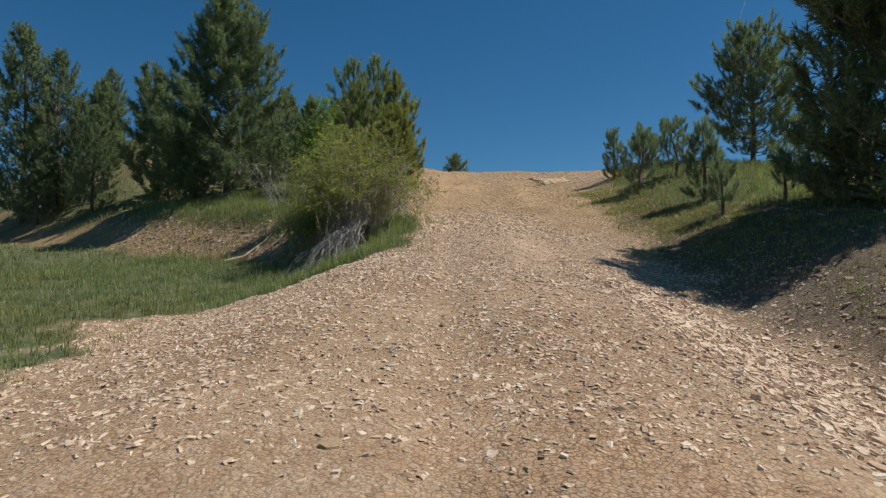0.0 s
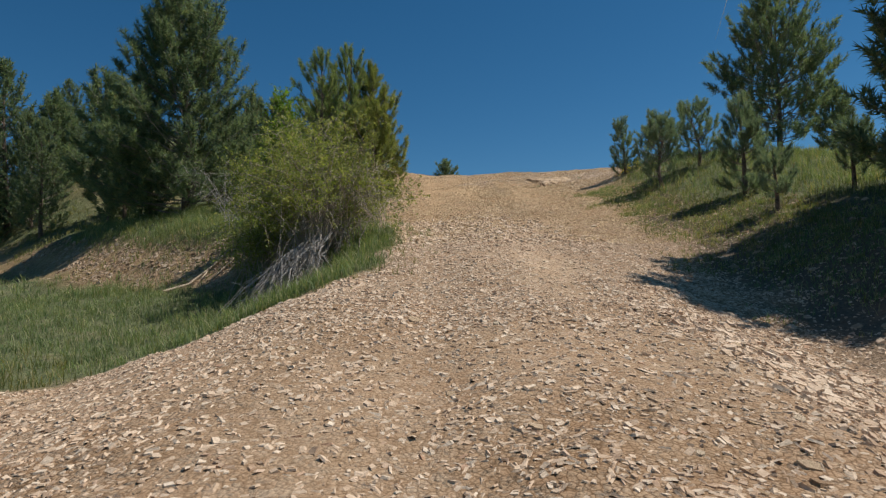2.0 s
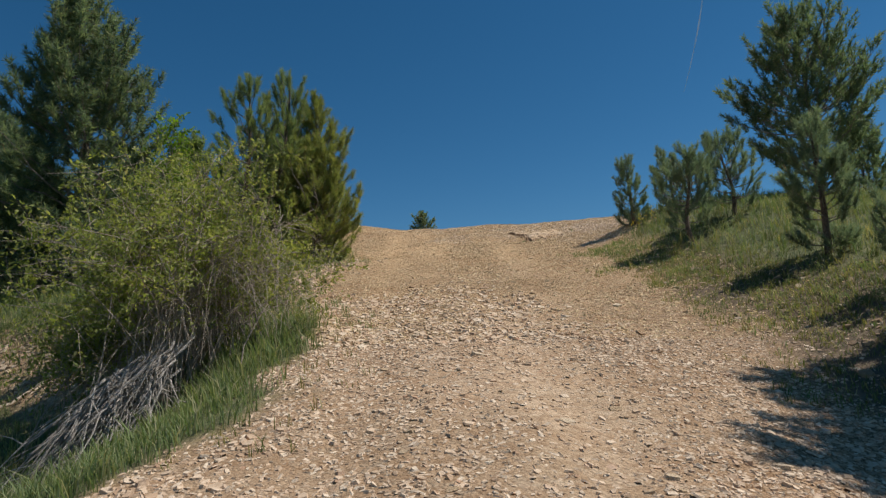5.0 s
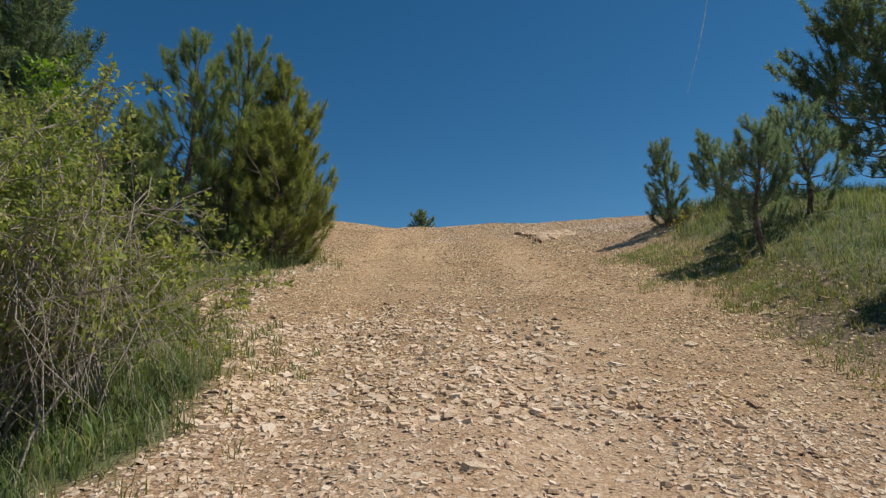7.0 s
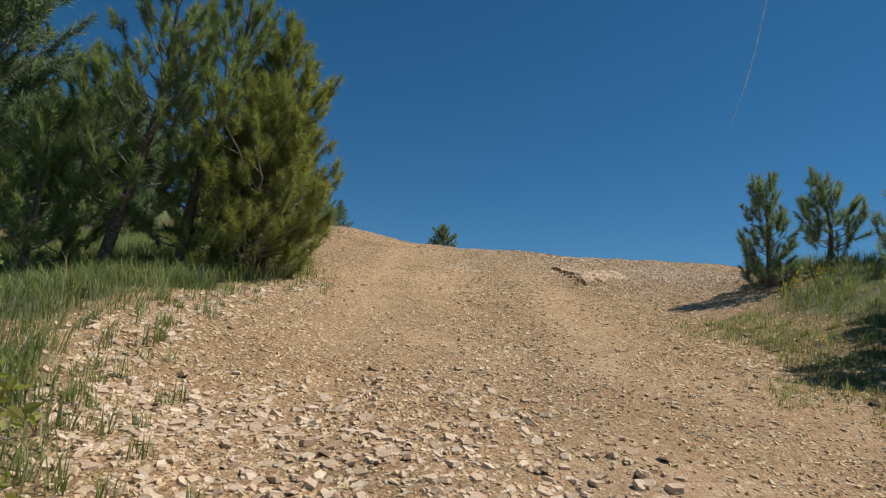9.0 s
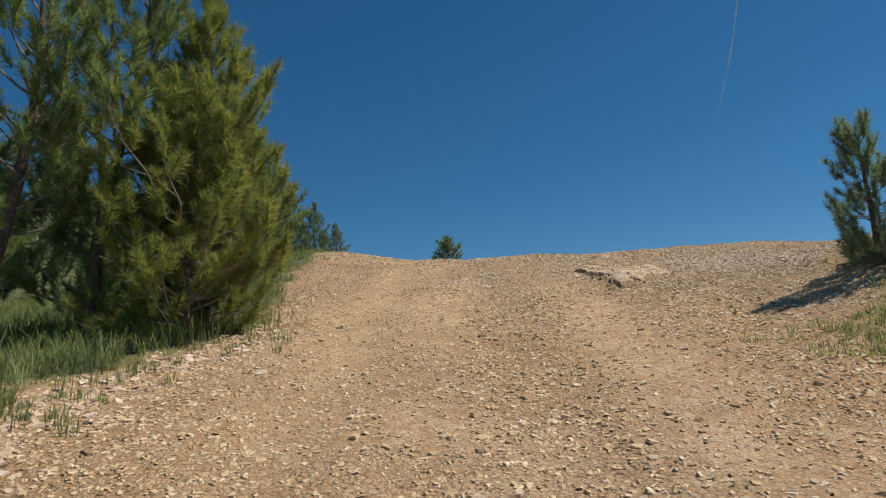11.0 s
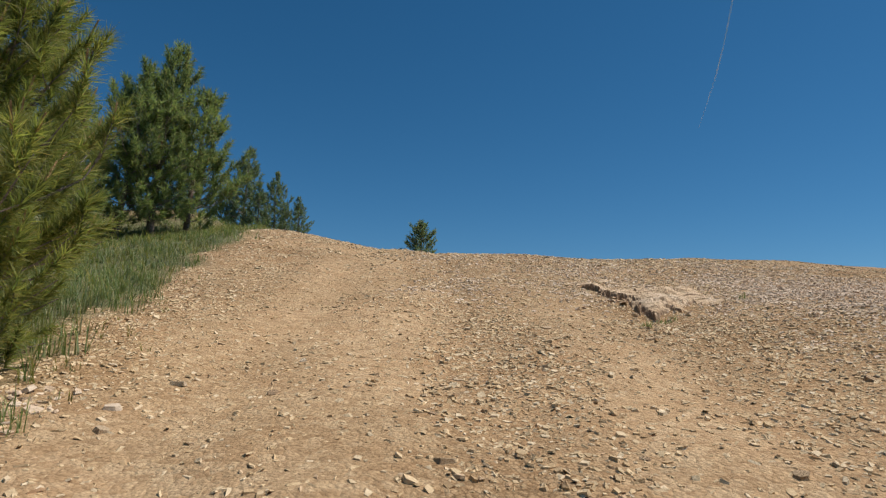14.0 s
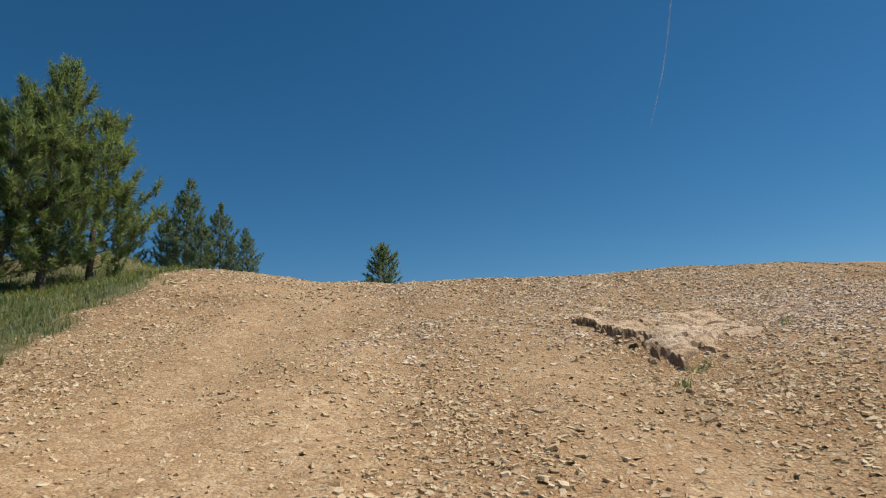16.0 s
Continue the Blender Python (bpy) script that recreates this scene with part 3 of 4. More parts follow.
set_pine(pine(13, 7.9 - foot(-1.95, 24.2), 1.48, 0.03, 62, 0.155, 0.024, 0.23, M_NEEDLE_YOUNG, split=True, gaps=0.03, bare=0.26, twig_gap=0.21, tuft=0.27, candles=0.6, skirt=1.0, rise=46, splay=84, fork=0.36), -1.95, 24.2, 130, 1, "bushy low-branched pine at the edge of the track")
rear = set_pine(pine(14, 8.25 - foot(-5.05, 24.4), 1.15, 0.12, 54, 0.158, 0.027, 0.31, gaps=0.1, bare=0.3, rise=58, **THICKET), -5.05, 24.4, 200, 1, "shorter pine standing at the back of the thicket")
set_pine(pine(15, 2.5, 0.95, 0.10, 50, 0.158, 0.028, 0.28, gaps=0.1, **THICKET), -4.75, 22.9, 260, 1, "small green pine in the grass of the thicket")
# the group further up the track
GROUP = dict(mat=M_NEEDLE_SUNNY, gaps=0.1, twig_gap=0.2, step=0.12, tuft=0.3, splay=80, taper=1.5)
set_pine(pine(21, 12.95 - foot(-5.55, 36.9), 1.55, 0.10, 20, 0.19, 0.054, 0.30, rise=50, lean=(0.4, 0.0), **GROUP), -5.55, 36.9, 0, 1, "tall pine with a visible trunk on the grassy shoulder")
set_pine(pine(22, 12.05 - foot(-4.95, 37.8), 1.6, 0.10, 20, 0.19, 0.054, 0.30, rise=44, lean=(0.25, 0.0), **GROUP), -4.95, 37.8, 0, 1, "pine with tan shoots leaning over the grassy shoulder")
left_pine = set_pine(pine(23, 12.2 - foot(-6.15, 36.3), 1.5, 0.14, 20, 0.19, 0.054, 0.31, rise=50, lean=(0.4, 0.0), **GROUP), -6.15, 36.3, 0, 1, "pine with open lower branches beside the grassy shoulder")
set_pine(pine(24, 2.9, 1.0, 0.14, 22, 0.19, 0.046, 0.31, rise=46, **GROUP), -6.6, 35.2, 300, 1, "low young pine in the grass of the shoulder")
# behind the cut bank
set_pine(pine(31, 8.7, 3.3, 0.02, 19, 0.234, 0.052, 0.28, M_NEEDLE, gaps=0.0, twig_gap=0.23, step=0.14, tuft=0.42, ragged=0.22, bare=0.25, taper=1.55, rise=50, skirt=0.98), -8.9, 26.1, 0, 1, "broad dark pine on the cut bank above the meadow")
big = set_pine(pine(33, 8.9, 2.6, 0.06, 9, 0.23, 0.10, 0.36, M_NEEDLE, gaps=0.05, twig_gap=0.3, step=0.16, tuft=0.45, ragged=0.25, taper=1.7), -20.2, 33.4, 50, 0.92, "dark pine in the group standing on the bank behind the meadow")
mid = set_pine(pine(32, 5.6, 1.7, 0.06, 12, 0.256, 0.076, 0.31, M_NEEDLE, twig_gap=0.24, step=0.14), -7.5, 30.6, 40, 0.78, "dark green pine behind the bank")


def more(src, x, y, turn, size, label):
    m = pose(x, y, foot(x, y) - 0.08, 0, 0, turn) @ Matrix.Scale(size, 4)
    return tagged(copy_thing(src, m), label, "pine tree", PINES)


more(left_pine, -7.6, 37.0, 140, 0.92, "pine at the back of the group on the shoulder")
more(rear, -3.7, 26.0, 90, 0.62, "pine standing behind the thicket")
for x, y, turn, size in ((-10.7, 27.3, 100, 0.95), (-7.9, 27.8, 20, 0.85), (-10.4, 38.5, 200, 0.95), (-13.0, 32.0, 300, 0.8), (-12.6, 29.2, 150, 0.95), (-13.6, 30.0, 20, 1.45), (-18.9, 35.0, 240, 1.25)):
    more(mid, x, y, turn, size, "dark green pine behind the broad tree on the bank")
for x, y, turn, size in ((-22.6, 34.0, 140, 1.3), (-16.9, 30.6, 230, 0.62), (-20.6, 32.2, 20, 0.66), (-21.6, 41.0, 200, 0.7), (-18.6, 32.6, 90, 0.66)):
    more(big, x, y, turn, size, "dark pine in the group standing on the bank behind the meadow")
for x, y, turn, size in ((-31.0, 58.0, 20, 1.5), (-28.0, 52.0, 70, 1.2)):
    more(mid, x, y, turn, size, "distant pine on the crown of the hill")
# along the skyline
thin = pine(41, 6.0, 2.2, 0.03, 10, 0.253, 0.10, 0.36, M_NEEDLE, gaps=0.10, twig_gap=0.31, step=0.17, taper=1.15)
set_pine(thin, -10.15, 62.0, 0, (18.0 - foot(-10.15, 62.0)) / 6.0, "slim dark pine on the skyline")
for x, y, turn, top in ((-8.35, 63.0, 60, 16.85), (-6.75, 63.0, 120, 15.2), (-11.6, 63.0, 190, 16.4), (-8.9, 60.5, 250, 15.4), (-13.6, 62.0, 300, 17.0), (-7.0, 60.0, 20, 14.0)):
    more(thin, x, y, turn, (top - foot(x, y)) / 6.0, "slim dark pine on the skyline")
set_pine(pine(42, 9.0, 4.0, 0.03, 12, 0.391, 0.088, 0.47, M_NEEDLE, gaps=0.05, twig_gap=0.44, step=0.25, tuft=0.7), 1.25, 114.0, 30, (23.8 - foot(1.25, 114.0)) / 9.0, "distant round-topped pine beyond the crest of the track")
# the right-hand bank
SMALL = dict(mat=M_NEEDLE_BLUE, split=True, step=0.07, candles=0.06, splay=76, fork=0.3)
set_pine(pine(51, 6.90 - foot(6.45, 24.25), 0.62, 0.10, 60, 0.112, 0.028, 0.22, twig_gap=0.16, tuft=0.22, gaps=0.04, rise=36, taper=1.0, **SMALL), 6.45, 24.25, 0, 1, "small green pine beside yellow flowers on the bank")
set_pine(pine(52, 7.28 - foot(7.75, 24.8), 0.68, 0.26, 60, 0.112, 0.028, 0.25, gaps=0.08, twig_gap=0.17, tuft=0.22, rise=34, taper=1.3, crook=0.06, **SMALL), 7.75, 24.8, 60, 1, "small open-branched pine on the grassy bank")
set_pine(pine(53, 6.55 - foot(7.75, 21.4), 0.85, 0.22, 52, 0.112, 0.028, 0.22, gaps=0.05, bare=0.34, twig_gap=0.17, tuft=0.22, rise=34, taper=3.0, crook=0.05, **SMALL), 7.75, 21.4, 110, 1, "young round-crowned pine with blue-green needles on the grassy bank")
set_pine(pine(54, 5.95 - foot(6.3, 20.2), 0.74, 0.26, 52, 0.112, 0.028, 0.22, gaps=0.05, bare=0.3, twig_gap=0.17, tuft=0.22, rise=36, lean=(-0.16, -0.2), crook=0.10, taper=2.4, **SMALL), 6.3, 20.2, 0, 1, "young pine with a crooked bare lower trunk on the bank")
set_pine(pine(55, 1.2, 0.40, 0.3, 50, 0.115, 0.028, 0.23, gaps=0.14, bare=0.4, twig_gap=0.2, tuft=0.22, rise=40, **SMALL), 6.55, 14.9, 230, 1, "pine sapling with a bare thin trunk on the stony bank")
set_pine(pine(56, 1.15, 0.38, 0.35, 50, 0.115, 0.028, 0.22, gaps=0.1, twig_gap=0.2, tuft=0.22, rise=40, **SMALL), 8.0, 14.9, 300, 1, "pine sapling in the dry grass of the bank")
set_pine(pine(57, 2.1, 0.66, 0.10, 54, 0.12, 0.028, 0.22, twig_gap=0.17, tuft=0.24, gaps=0.03, taper=1.35, rise=42, ragged=0.25, **SMALL), 6.98, 17.05, 20, 1, "dense young pine on the stony bank")
set_pine(pine(58, 11.0 - foot(11.9, 24.8), 2.15, 0.10, 19, 0.175, 0.056, 0.24, M_NEEDLE, gaps=0.03, twig_gap=0.18, step=0.11, tuft=0.3, ragged=0.24, taper=2.9, rise=34, skirt=0.8, splay=80, bare=0.3), 11.9, 24.8, 70, 1, "tall round-topped pine on the grassy bank")
more(mid, 17.0, 30.0, 200, 0.84, "pine further back on the bank")
more(mid, 19.3, 31.5, 60, 0.5, "small pine further back on the bank")
set_pine(pine(59, 6.9, 2.6, 0.03, 16, 0.22, 0.08, 0.24, M_NEEDLE, gaps=0.0, twig_gap=0.18, step=0.14, ragged=0.14, tuft=0.45, skirt=0.95, taper=3.0, rise=40), 9.3, 12.6, 150, 1, "large dark pine that shades the bank and the track's edge")
# Added, unseen pine: placed only to widen the shadow over the bank.
more(big, 13.0, 12.7, 40, 0.86, "pine added out of view to widen the shade on the bank")


# ---- the big shrub at the edge of the track ----
def leaf_shape():
    v = np.array([[0, 0, 0], [0.23, 0.05, 0.45], [0, 0.0, 1.0], [-0.23, 0.05, 0.45]])
    return v, np.array([[0, 1, 2], [0, 2, 3]])


def shrub(seed, root, spread_x, spread_y, top, stems, leaves_per, mat, leaf=0.05, lobe_count=0):
    """A many-stemmed shrub: arching stems in lobes, fine twigs, and leaves in sprays along them."""
    rng = np.random.default_rng(seed)
    ob = new("shrub")
    pos, ways = [], []
    lobes = [(rng.uniform(0, 6.283), rng.uniform(0.25, 1.0), rng.uniform(0.62, 1.12)) for _ in range(lobe_count or max(3, stems // 14))]
    for i in range(stems):
        a, r, tall = lobes[i % len(lobes)]
        a, r = a + rng.normal(0, 0.22), max(0.05, r + rng.normal(0, 0.12))
        bx, by = rng.normal(0, 0.35), rng.normal(0, 0.5)
        ex, ey = spread_x * r * math.cos(a), spread_y * r * math.sin(a)
        h = top * tall * (1 - 0.40 * r * r) * rng.uniform(0.6, 1.08)
        t = np.linspace(0, 1, 7)[:, None]
        p0 = np.array([bx, by, float(height(root[0] + bx, root[1] + by)) - foot(*root) - 0.1])
        pts = p0 * (1 - t) + np.array([ex, ey, 0]) * t ** 1.4 + np.array([0, 0, h]) * np.sin(t * 1.75) + rng.normal(0, 0.05, (7, 3)) * t
        wood = Heap()
        wood.tube(pts, np.linspace(0.010, 0.0025, 7), 4)
        for k in range(11):
            q = rng.uniform(0.4, 1.0) * 6
            j = min(5, int(q))
            p = pts[j] + (pts[j + 1] - pts[j]) * (q - j)
            w = rng.normal(0, 1, 3) + np.array([0, 0, 0.35])
            w /= np.linalg.norm(w)
            n = rng.uniform(0.2, 0.55)
            e = p + w * n - np.array([0, 0, 0.12 * n])
            m = (p + e) / 2 + np.array([0, 0, 0.1 * n]) + rng.normal(0, 0.02, 3)
            wood.tube(np.array([p, m, e]), [0.004, 0.003, 0.0015], 3)
            for f in np.linspace(0.2, 1.05, leaves_per) + rng.normal(0, 0.03, leaves_per):
                at = p * (1 - f) ** 2 + 2 * m * f * (1 - f) + e * f * f
                pos.append(at + rng.normal(0, 0.018, 3))
                ways.append(w * 0.6 + rng.normal(0, 0.8, 3))
        part("stem", wood.mesh("stem", M_STEM), ob)
    r, up, w = axes_along(np.array(ways), rng)
    tv, tf = leaf_shape()
    part("foliage", mesh_from("foliage", *scatter(tv, tf, np.array(pos), r, up, w, leaf * rng.uniform(0.6, 1.3, len(pos))), mat), ob, "small yellow-green leaves")
    ob.matrix_world = pose(root[0], root[1], foot(*root))
    return ob


tagged(shrub(71, (-2.0, 15.15), 1.8, 1.9, 3.0, 140, 20, M_LEAF, 0.054, 18), "yellow-green deciduous shrub with bare lower stems beside the track", "shrub")
tagged(shrub(74, (-3.1, 15.9), 1.1, 0.9, 1.55, 60, 18, M_LEAF, 0.054, 9), "low yellow-green shrub spreading over the bank", "shrub")
tagged(shrub(72, (-3.0, 17.0), 1.15, 1.3, 2.4, 80, 20, M_LEAF, 0.056, 8), "yellow-green shrub growing behind the larger one", "shrub")
tagged(shrub(73, (-3.4, 18.4), 0.45, 0.45, 3.3, 26, 20, M_LEAF_BRIGHT, 0.075), "bright green broad-leaved sapling among the shrubs", "sapling")


def brush(seed, top, top_spread, low, low_spread, count, radius, name, label, mat, arch=0.15):
    """Dead stems that hang from a place above the ground to another; places are x, y and the height over the soil."""
    rng = np.random.default_rng(seed)
    ob = new(name)
    for i in range(count):
        wood = Heap()
        a, b = np.array(top) + rng.normal(0, 1, 3) * top_spread, np.array(low) + rng.normal(0, 1, 3) * low_spread
        a[2], b[2] = foot(a[0], a[1]) + max(0.05, a[2]), foot(b[0], b[1]) + max(0.02, b[2])
        t = np.linspace(0, 1, 7)[:, None]
        way = b - a
        pts = a * (1 - t) + b * t + np.array([0, 0, arch * rng.uniform(0.3, 1.4)]) * np.sin(t * 3.1) + rng.normal(0, 0.02, (7, 3))
        thick = radius * rng.uniform(0.6, 1.25)
        wood.tube(pts, np.linspace(thick, 0.35 * thick, 7), 5)
        for k in range(4):
            j = rng.integers(2, 6)
            e = pts[j] + way * rng.uniform(0.15, 0.3) + rng.normal(0, 0.10, 3)
            wood.tube(np.array([pts[j], (pts[j] + e) / 2 + rng.normal(0, 0.015, 3), e]), [0.5 * thick, 0.4 * thick, 0.2 * thick], 3)
        part("dead_stem", wood.mesh("dead_stem", mat), ob)
    return tagged(ob, label, "brush")


brush(81, (-2.15, 14.15, 0.62), (0.26, 0.14, 0.10), (-2.45, 13.7, 0.04), (0.42, 0.2, 0.04), 100, 0.013, "dead_brush", "fan of bleached grey dead stems hanging under the shrub", M_DEADWOOD, 0.16)
brush(82, (-1.8, 15.0, 1.25), (0.40, 0.40, 0.25), (-1.9, 14.4, 0.45), (0.5, 0.35, 0.2), 70, 0.005, "dead_brush", "tangle of brown dead twigs in the shrub's shade", M_STEM, 0.3)
brush(83, (-1.35, 15.0, 1.35), (0.35, 0.4, 0.3), (-1.05, 14.6, 0.5), (0.36, 0.36, 0.25), 48, 0.0045, "dead_brush", "drooping bare twigs on the side of the shrub towards the track", M_STEM, 0.35)


def stick(points, radius, name, label, twigs=()):
    wood = Heap()
    pts = np.array([(x, y, foot(x, y) + dz) for x, y, dz in points])
    wood.tube(pts, np.linspace(radius, radius * 0.45, len(pts)), 6)
    for x0, y0, z0, x1, y1, z1 in twigs:
        a, b = np.array([x0, y0, foot(x0, y0) + z0]), np.array([x1, y1, foot(x1, y1) + z1])
        wood.tube(np.array([a, (a + b) / 2 + 0.02, b]), [radius * 0.6, radius * 0.5, radius * 0.3], 5)
    return tagged(new(name, wood.mesh(name, M_STICK, True)), label, "branch")


stick([(-5.75, 16.9, 0.04), (-5.35, 17.3, 0.06), (-4.95, 17.8, 0.08), (-4.7, 18.2, 0.10)], 0.035, "fallen_branch", "forked bleached branch lying on the cut bank", ((-5.05, 17.6, 0.08, -5.0, 17.1, 0.12),))
stick([(-4.75, 17.0, 0.03), (-4.45, 17.4, 0.06), (-4.1, 17.9, 0.10)], 0.025, "fallen_branch", "thin bleached stick lying on the cut bank")


def snag(x, y, seed):
    rng = np.random.default_rng(seed)
    wood = Heap()
    z = foot(x, y)
    for i in range(17):
        a = rng.uniform(0, 6.28)
        t = np.linspace(0, 1, 7)[:, None]
        L = rng.uniform(0.6, 1.5)
        root = np.array([x + rng.normal(0, 0.22), y + rng.normal(0, 0.22), z - 0.05])
        pts = root + np.array([math.cos(a) * L, math.sin(a) * L * 0.7, 0]) * t + np.array([0, 0, rng.uniform(0.7, 1.7)]) * np.sin(t * rng.uniform(1.7, 2.5)) + rng.normal(0, 0.06, (7, 3)) * t
        wood.tube(pts, np.linspace(0.008, 0.003, 7), 4)
        for k in range(9):
            j = rng.integers(2, 6)
            e = pts[j] + rng.normal(0, 0.2, 3)
            wood.tube(np.array([pts[j], (pts[j] + e) / 2 + rng.normal(0, 0.03, 3), e]), [0.005, 0.004, 0.003], 3)
    return tagged(new("dead_shrub", wood.mesh("dead_shrub", M_DEADWOOD)), "leafless grey dead shrub on the bank", "shrub")


snag(-5.1, 20.0, 91)


# ---- grass ----
def blades(name, xs, ys, tall, per, mat, label, seed, wide=0.006, splay=0.55):
    """Grass in tufts at the given places: bent blades of three triangles."""
    rng = np.random.default_rng(seed)
    n = len(xs)
    x, y = np.repeat(xs, per) + rng.normal(0, 0.035, n * per), np.repeat(ys, per) + rng.normal(0, 0.035, n * per)
    h = np.repeat(tall * rng.uniform(0.5, 1.2, n), per) * rng.uniform(0.5, 1.15, n * per)
    a = rng.uniform(0, 6.283, n * per)
    out = splay * rng.uniform(0.1, 1.3, n * per) * h
    z = height(x, y) - 0.02
    p = np.stack([x, y, z], 1)
    side = np.stack([np.cos(a + 1.57), np.sin(a + 1.57), 0 * a], 1) * (wide * rng.uniform(0.7, 1.3, n * per))[:, None]
    lean = np.stack([np.cos(a) * out, np.sin(a) * out, 0 * a], 1)
    up = np.stack([0 * a, 0 * a, h], 1)
    mid = p + lean * 0.3 + up * 0.6
    v = np.stack([p - side, p + side, mid + side * 0.8, mid - side * 0.8, p + lean + up], 1).reshape(-1, 3)
    i = np.arange(n * per)[:, None, None] * 5
    f = (np.array([[0, 1, 2], [0, 2, 3], [3, 2, 4]])[None] + i).reshape(-1, 3)
    return tagged(new(name, mesh_from(name, v, f, mat)), label, "grass", kind="stuff")


def sown(rng, x0, x1, y0, y1, count, keep):
    x, y = rng.uniform(x0, x1, count), rng.uniform(y0, y1, count)
    ok = rng.random(count) < keep(x, y)
    return x[ok], y[ok]


def left_cover(x, y):
    return np.where(x < 2, grassy(x, y) ** 1.5, 0)


def right_cover(x, y):
    return np.where(x > 3, grassy(x, y) ** 1.5, 0)


rng = np.random.default_rng(5)
blades("meadow_grass", *sown(rng, -13, -0.6, 4, 18.5, 13000, lambda x, y: left_cover(x, y) * smooth(0.6, -0.4, scarp(x, y)) * (0.35 + 0.65 * smooth(-0.25, 0.25, grain(x, y, 2.2, 11)))), 0.17, 6, M_GRASS, "lush green grass of the small meadow", 1, 0.0045, 0.8)
blades("meadow_grass", *sown(rng, -34, -8, 14, 36, 4500, lambda x, y: left_cover(x, y) * smooth(0.6, -0.4, scarp(x, y))), 0.24, 4, M_GRASS, "green grass at the back of the meadow", 2, 0.010, 0.8)
blades("meadow_grass", *sown(rng, -13, -3.4, 4, 14.5, 4800, lambda x, y: left_cover(x, y) * smooth(-0.25, 0.2, -grain(x, y, 2.2, 11))), 0.18, 6, M_DRYGRASS, "dry straw-coloured grass in the middle of the meadow", 14, 0.004, 0.9)
blades("verge_grass", *sown(rng, -4.0, -0.2, 10.5, 19, 5200, lambda x, y: left_cover(x, y) * smooth(-3.8, -2.0, x + 0.2 * (y - 11)) * (0.35 + 0.65 * smooth(-0.3, 0.3, grain(x, y, 0.9, 17)))), 0.27, 6, M_GRASS, "tall green grass along the edge of the track", 3, 0.0048, 0.8)
blades("verge_grass", *sown(rng, -8.5, -0.8, 17.5, 30, 10500, lambda x, y: left_cover(x, y) * (0.4 + 0.6 * smooth(-0.3, 0.3, grain(x, y, 1.1, 18)))), 0.33, 5, M_GRASS, "tall green grass under the pines", 4, 0.005, 0.8)
blades("verge_grass", *sown(rng, -9, -2, 28, 43, 3600, left_cover), 0.20, 5, M_GRASS, "grass on the shoulder of the track", 6, 0.007, 0.8)
blades("verge_grass", *sown(rng, -9, -2, 28, 43, 3200, left_cover), 0.22, 4, M_DRYGRASS, "yellowing grass on the shoulder of the track", 16, 0.005, 0.9)
blades("verge_grass", *sown(rng, -4.5, 0.6, 16.0, 24, 420, lambda x, y: (1 - grassy(x, y)) * smooth(1.3, 0.1, x - knots(y, EDGE, 0.5))), 0.22, 16, M_GRASS, "tufts of green grass among the stones at the track's edge", 19, 0.0045, 0.7)
blades("seed_grass", *sown(rng, -5, -0.6, 17.5, 27, 900, lambda x, y: left_cover(x, y) * smooth(1.6, 0.2, knots(y, EDGE, 0.5) - x)), 0.42, 4, M_DRYGRASS, "pale seeding grass along the edge of the verge", 20, 0.005, 0.6)
blades("bank_grass", *sown(rng, -13, -3.2, 17.5, 28, 6000, lambda x, y: left_cover(x, y) * smooth(0.4, 1.0, scarp(x, y))), 0.25, 5, M_GRASS, "green grass along the top of the cut bank", 13, 0.006, 0.8)
blades("bank_grass", *sown(rng, -26, -4.5, 18, 46, 4200, lambda x, y: left_cover(x, y) * smooth(0.3, 1.2, scarp(x, y))), 0.24, 4, M_DRYGRASS, "yellowish grass on the hillside behind the bank", 7, 0.010, 0.8)
blades("bank_grass", *sown(rng, 4.5, 14, 8, 29, 5000, right_cover), 0.24, 5, M_DRYGRASS, "tall yellow-green grass on the bank", 8, 0.0045, 0.8)
blades("bank_grass", *sown(rng, 5.0, 16, 14, 29, 7500, right_cover), 0.27, 4, M_GRASS, "green grass on the bank", 9, 0.005, 0.8)
blades("dry_weeds", *sown(rng, 4.0, 11, 3, 26, 7500, lambda x, y: (1 - grassy(x, y)) * smooth(4.4, 6.2, x) * 0.8 * smooth(24, 20, y)), 0.14, 5, M_DRYGRASS, "sparse dry weeds on the stony bank", 10, 0.0045, 0.9)
blades("dry_weeds", *sown(rng, 3.8, 7.2, 12, 25, 6500, lambda x, y: (1 - grassy(x, y)) * smooth(4.1, 5.4, x + 0.6 * grain(x, y, 0.8, 15)) * smooth(23.5, 18, y)), 0.10, 6, M_DRYGRASS, "low weeds and dry grass at the foot of the bank", 15, 0.0045, 0.9)
blades("bank_weeds", *sown(rng, 3.9, 8.0, 10.5, 23, 8500, lambda x, y: (1 - grassy(x, y)) * smooth(4.2, 5.4, x + 0.6 * grain(x, y, 0.8, 15)) * (0.3 + 0.7 * smooth(-0.2, 0.3, grain(x, y, 0.7, 48)))), 0.11, 6, M_GRASS, "low grey-green weeds on the stony bank", 21, 0.0045, 0.9)
blades("dry_weeds", *sown(rng, -20, -3.6, 14.5, 34, 6000, lambda x, y: np.exp(-((scarp(x, y) - 0.6) / 1.3) ** 2) * (0.2 + 0.8 * smooth(-0.2, 0.4, grain(x, y, 1.2, 12)))), 0.20, 5, M_DRYGRASS, "tufts of dry grass on the cut bank", 12, 0.006, 0.9)
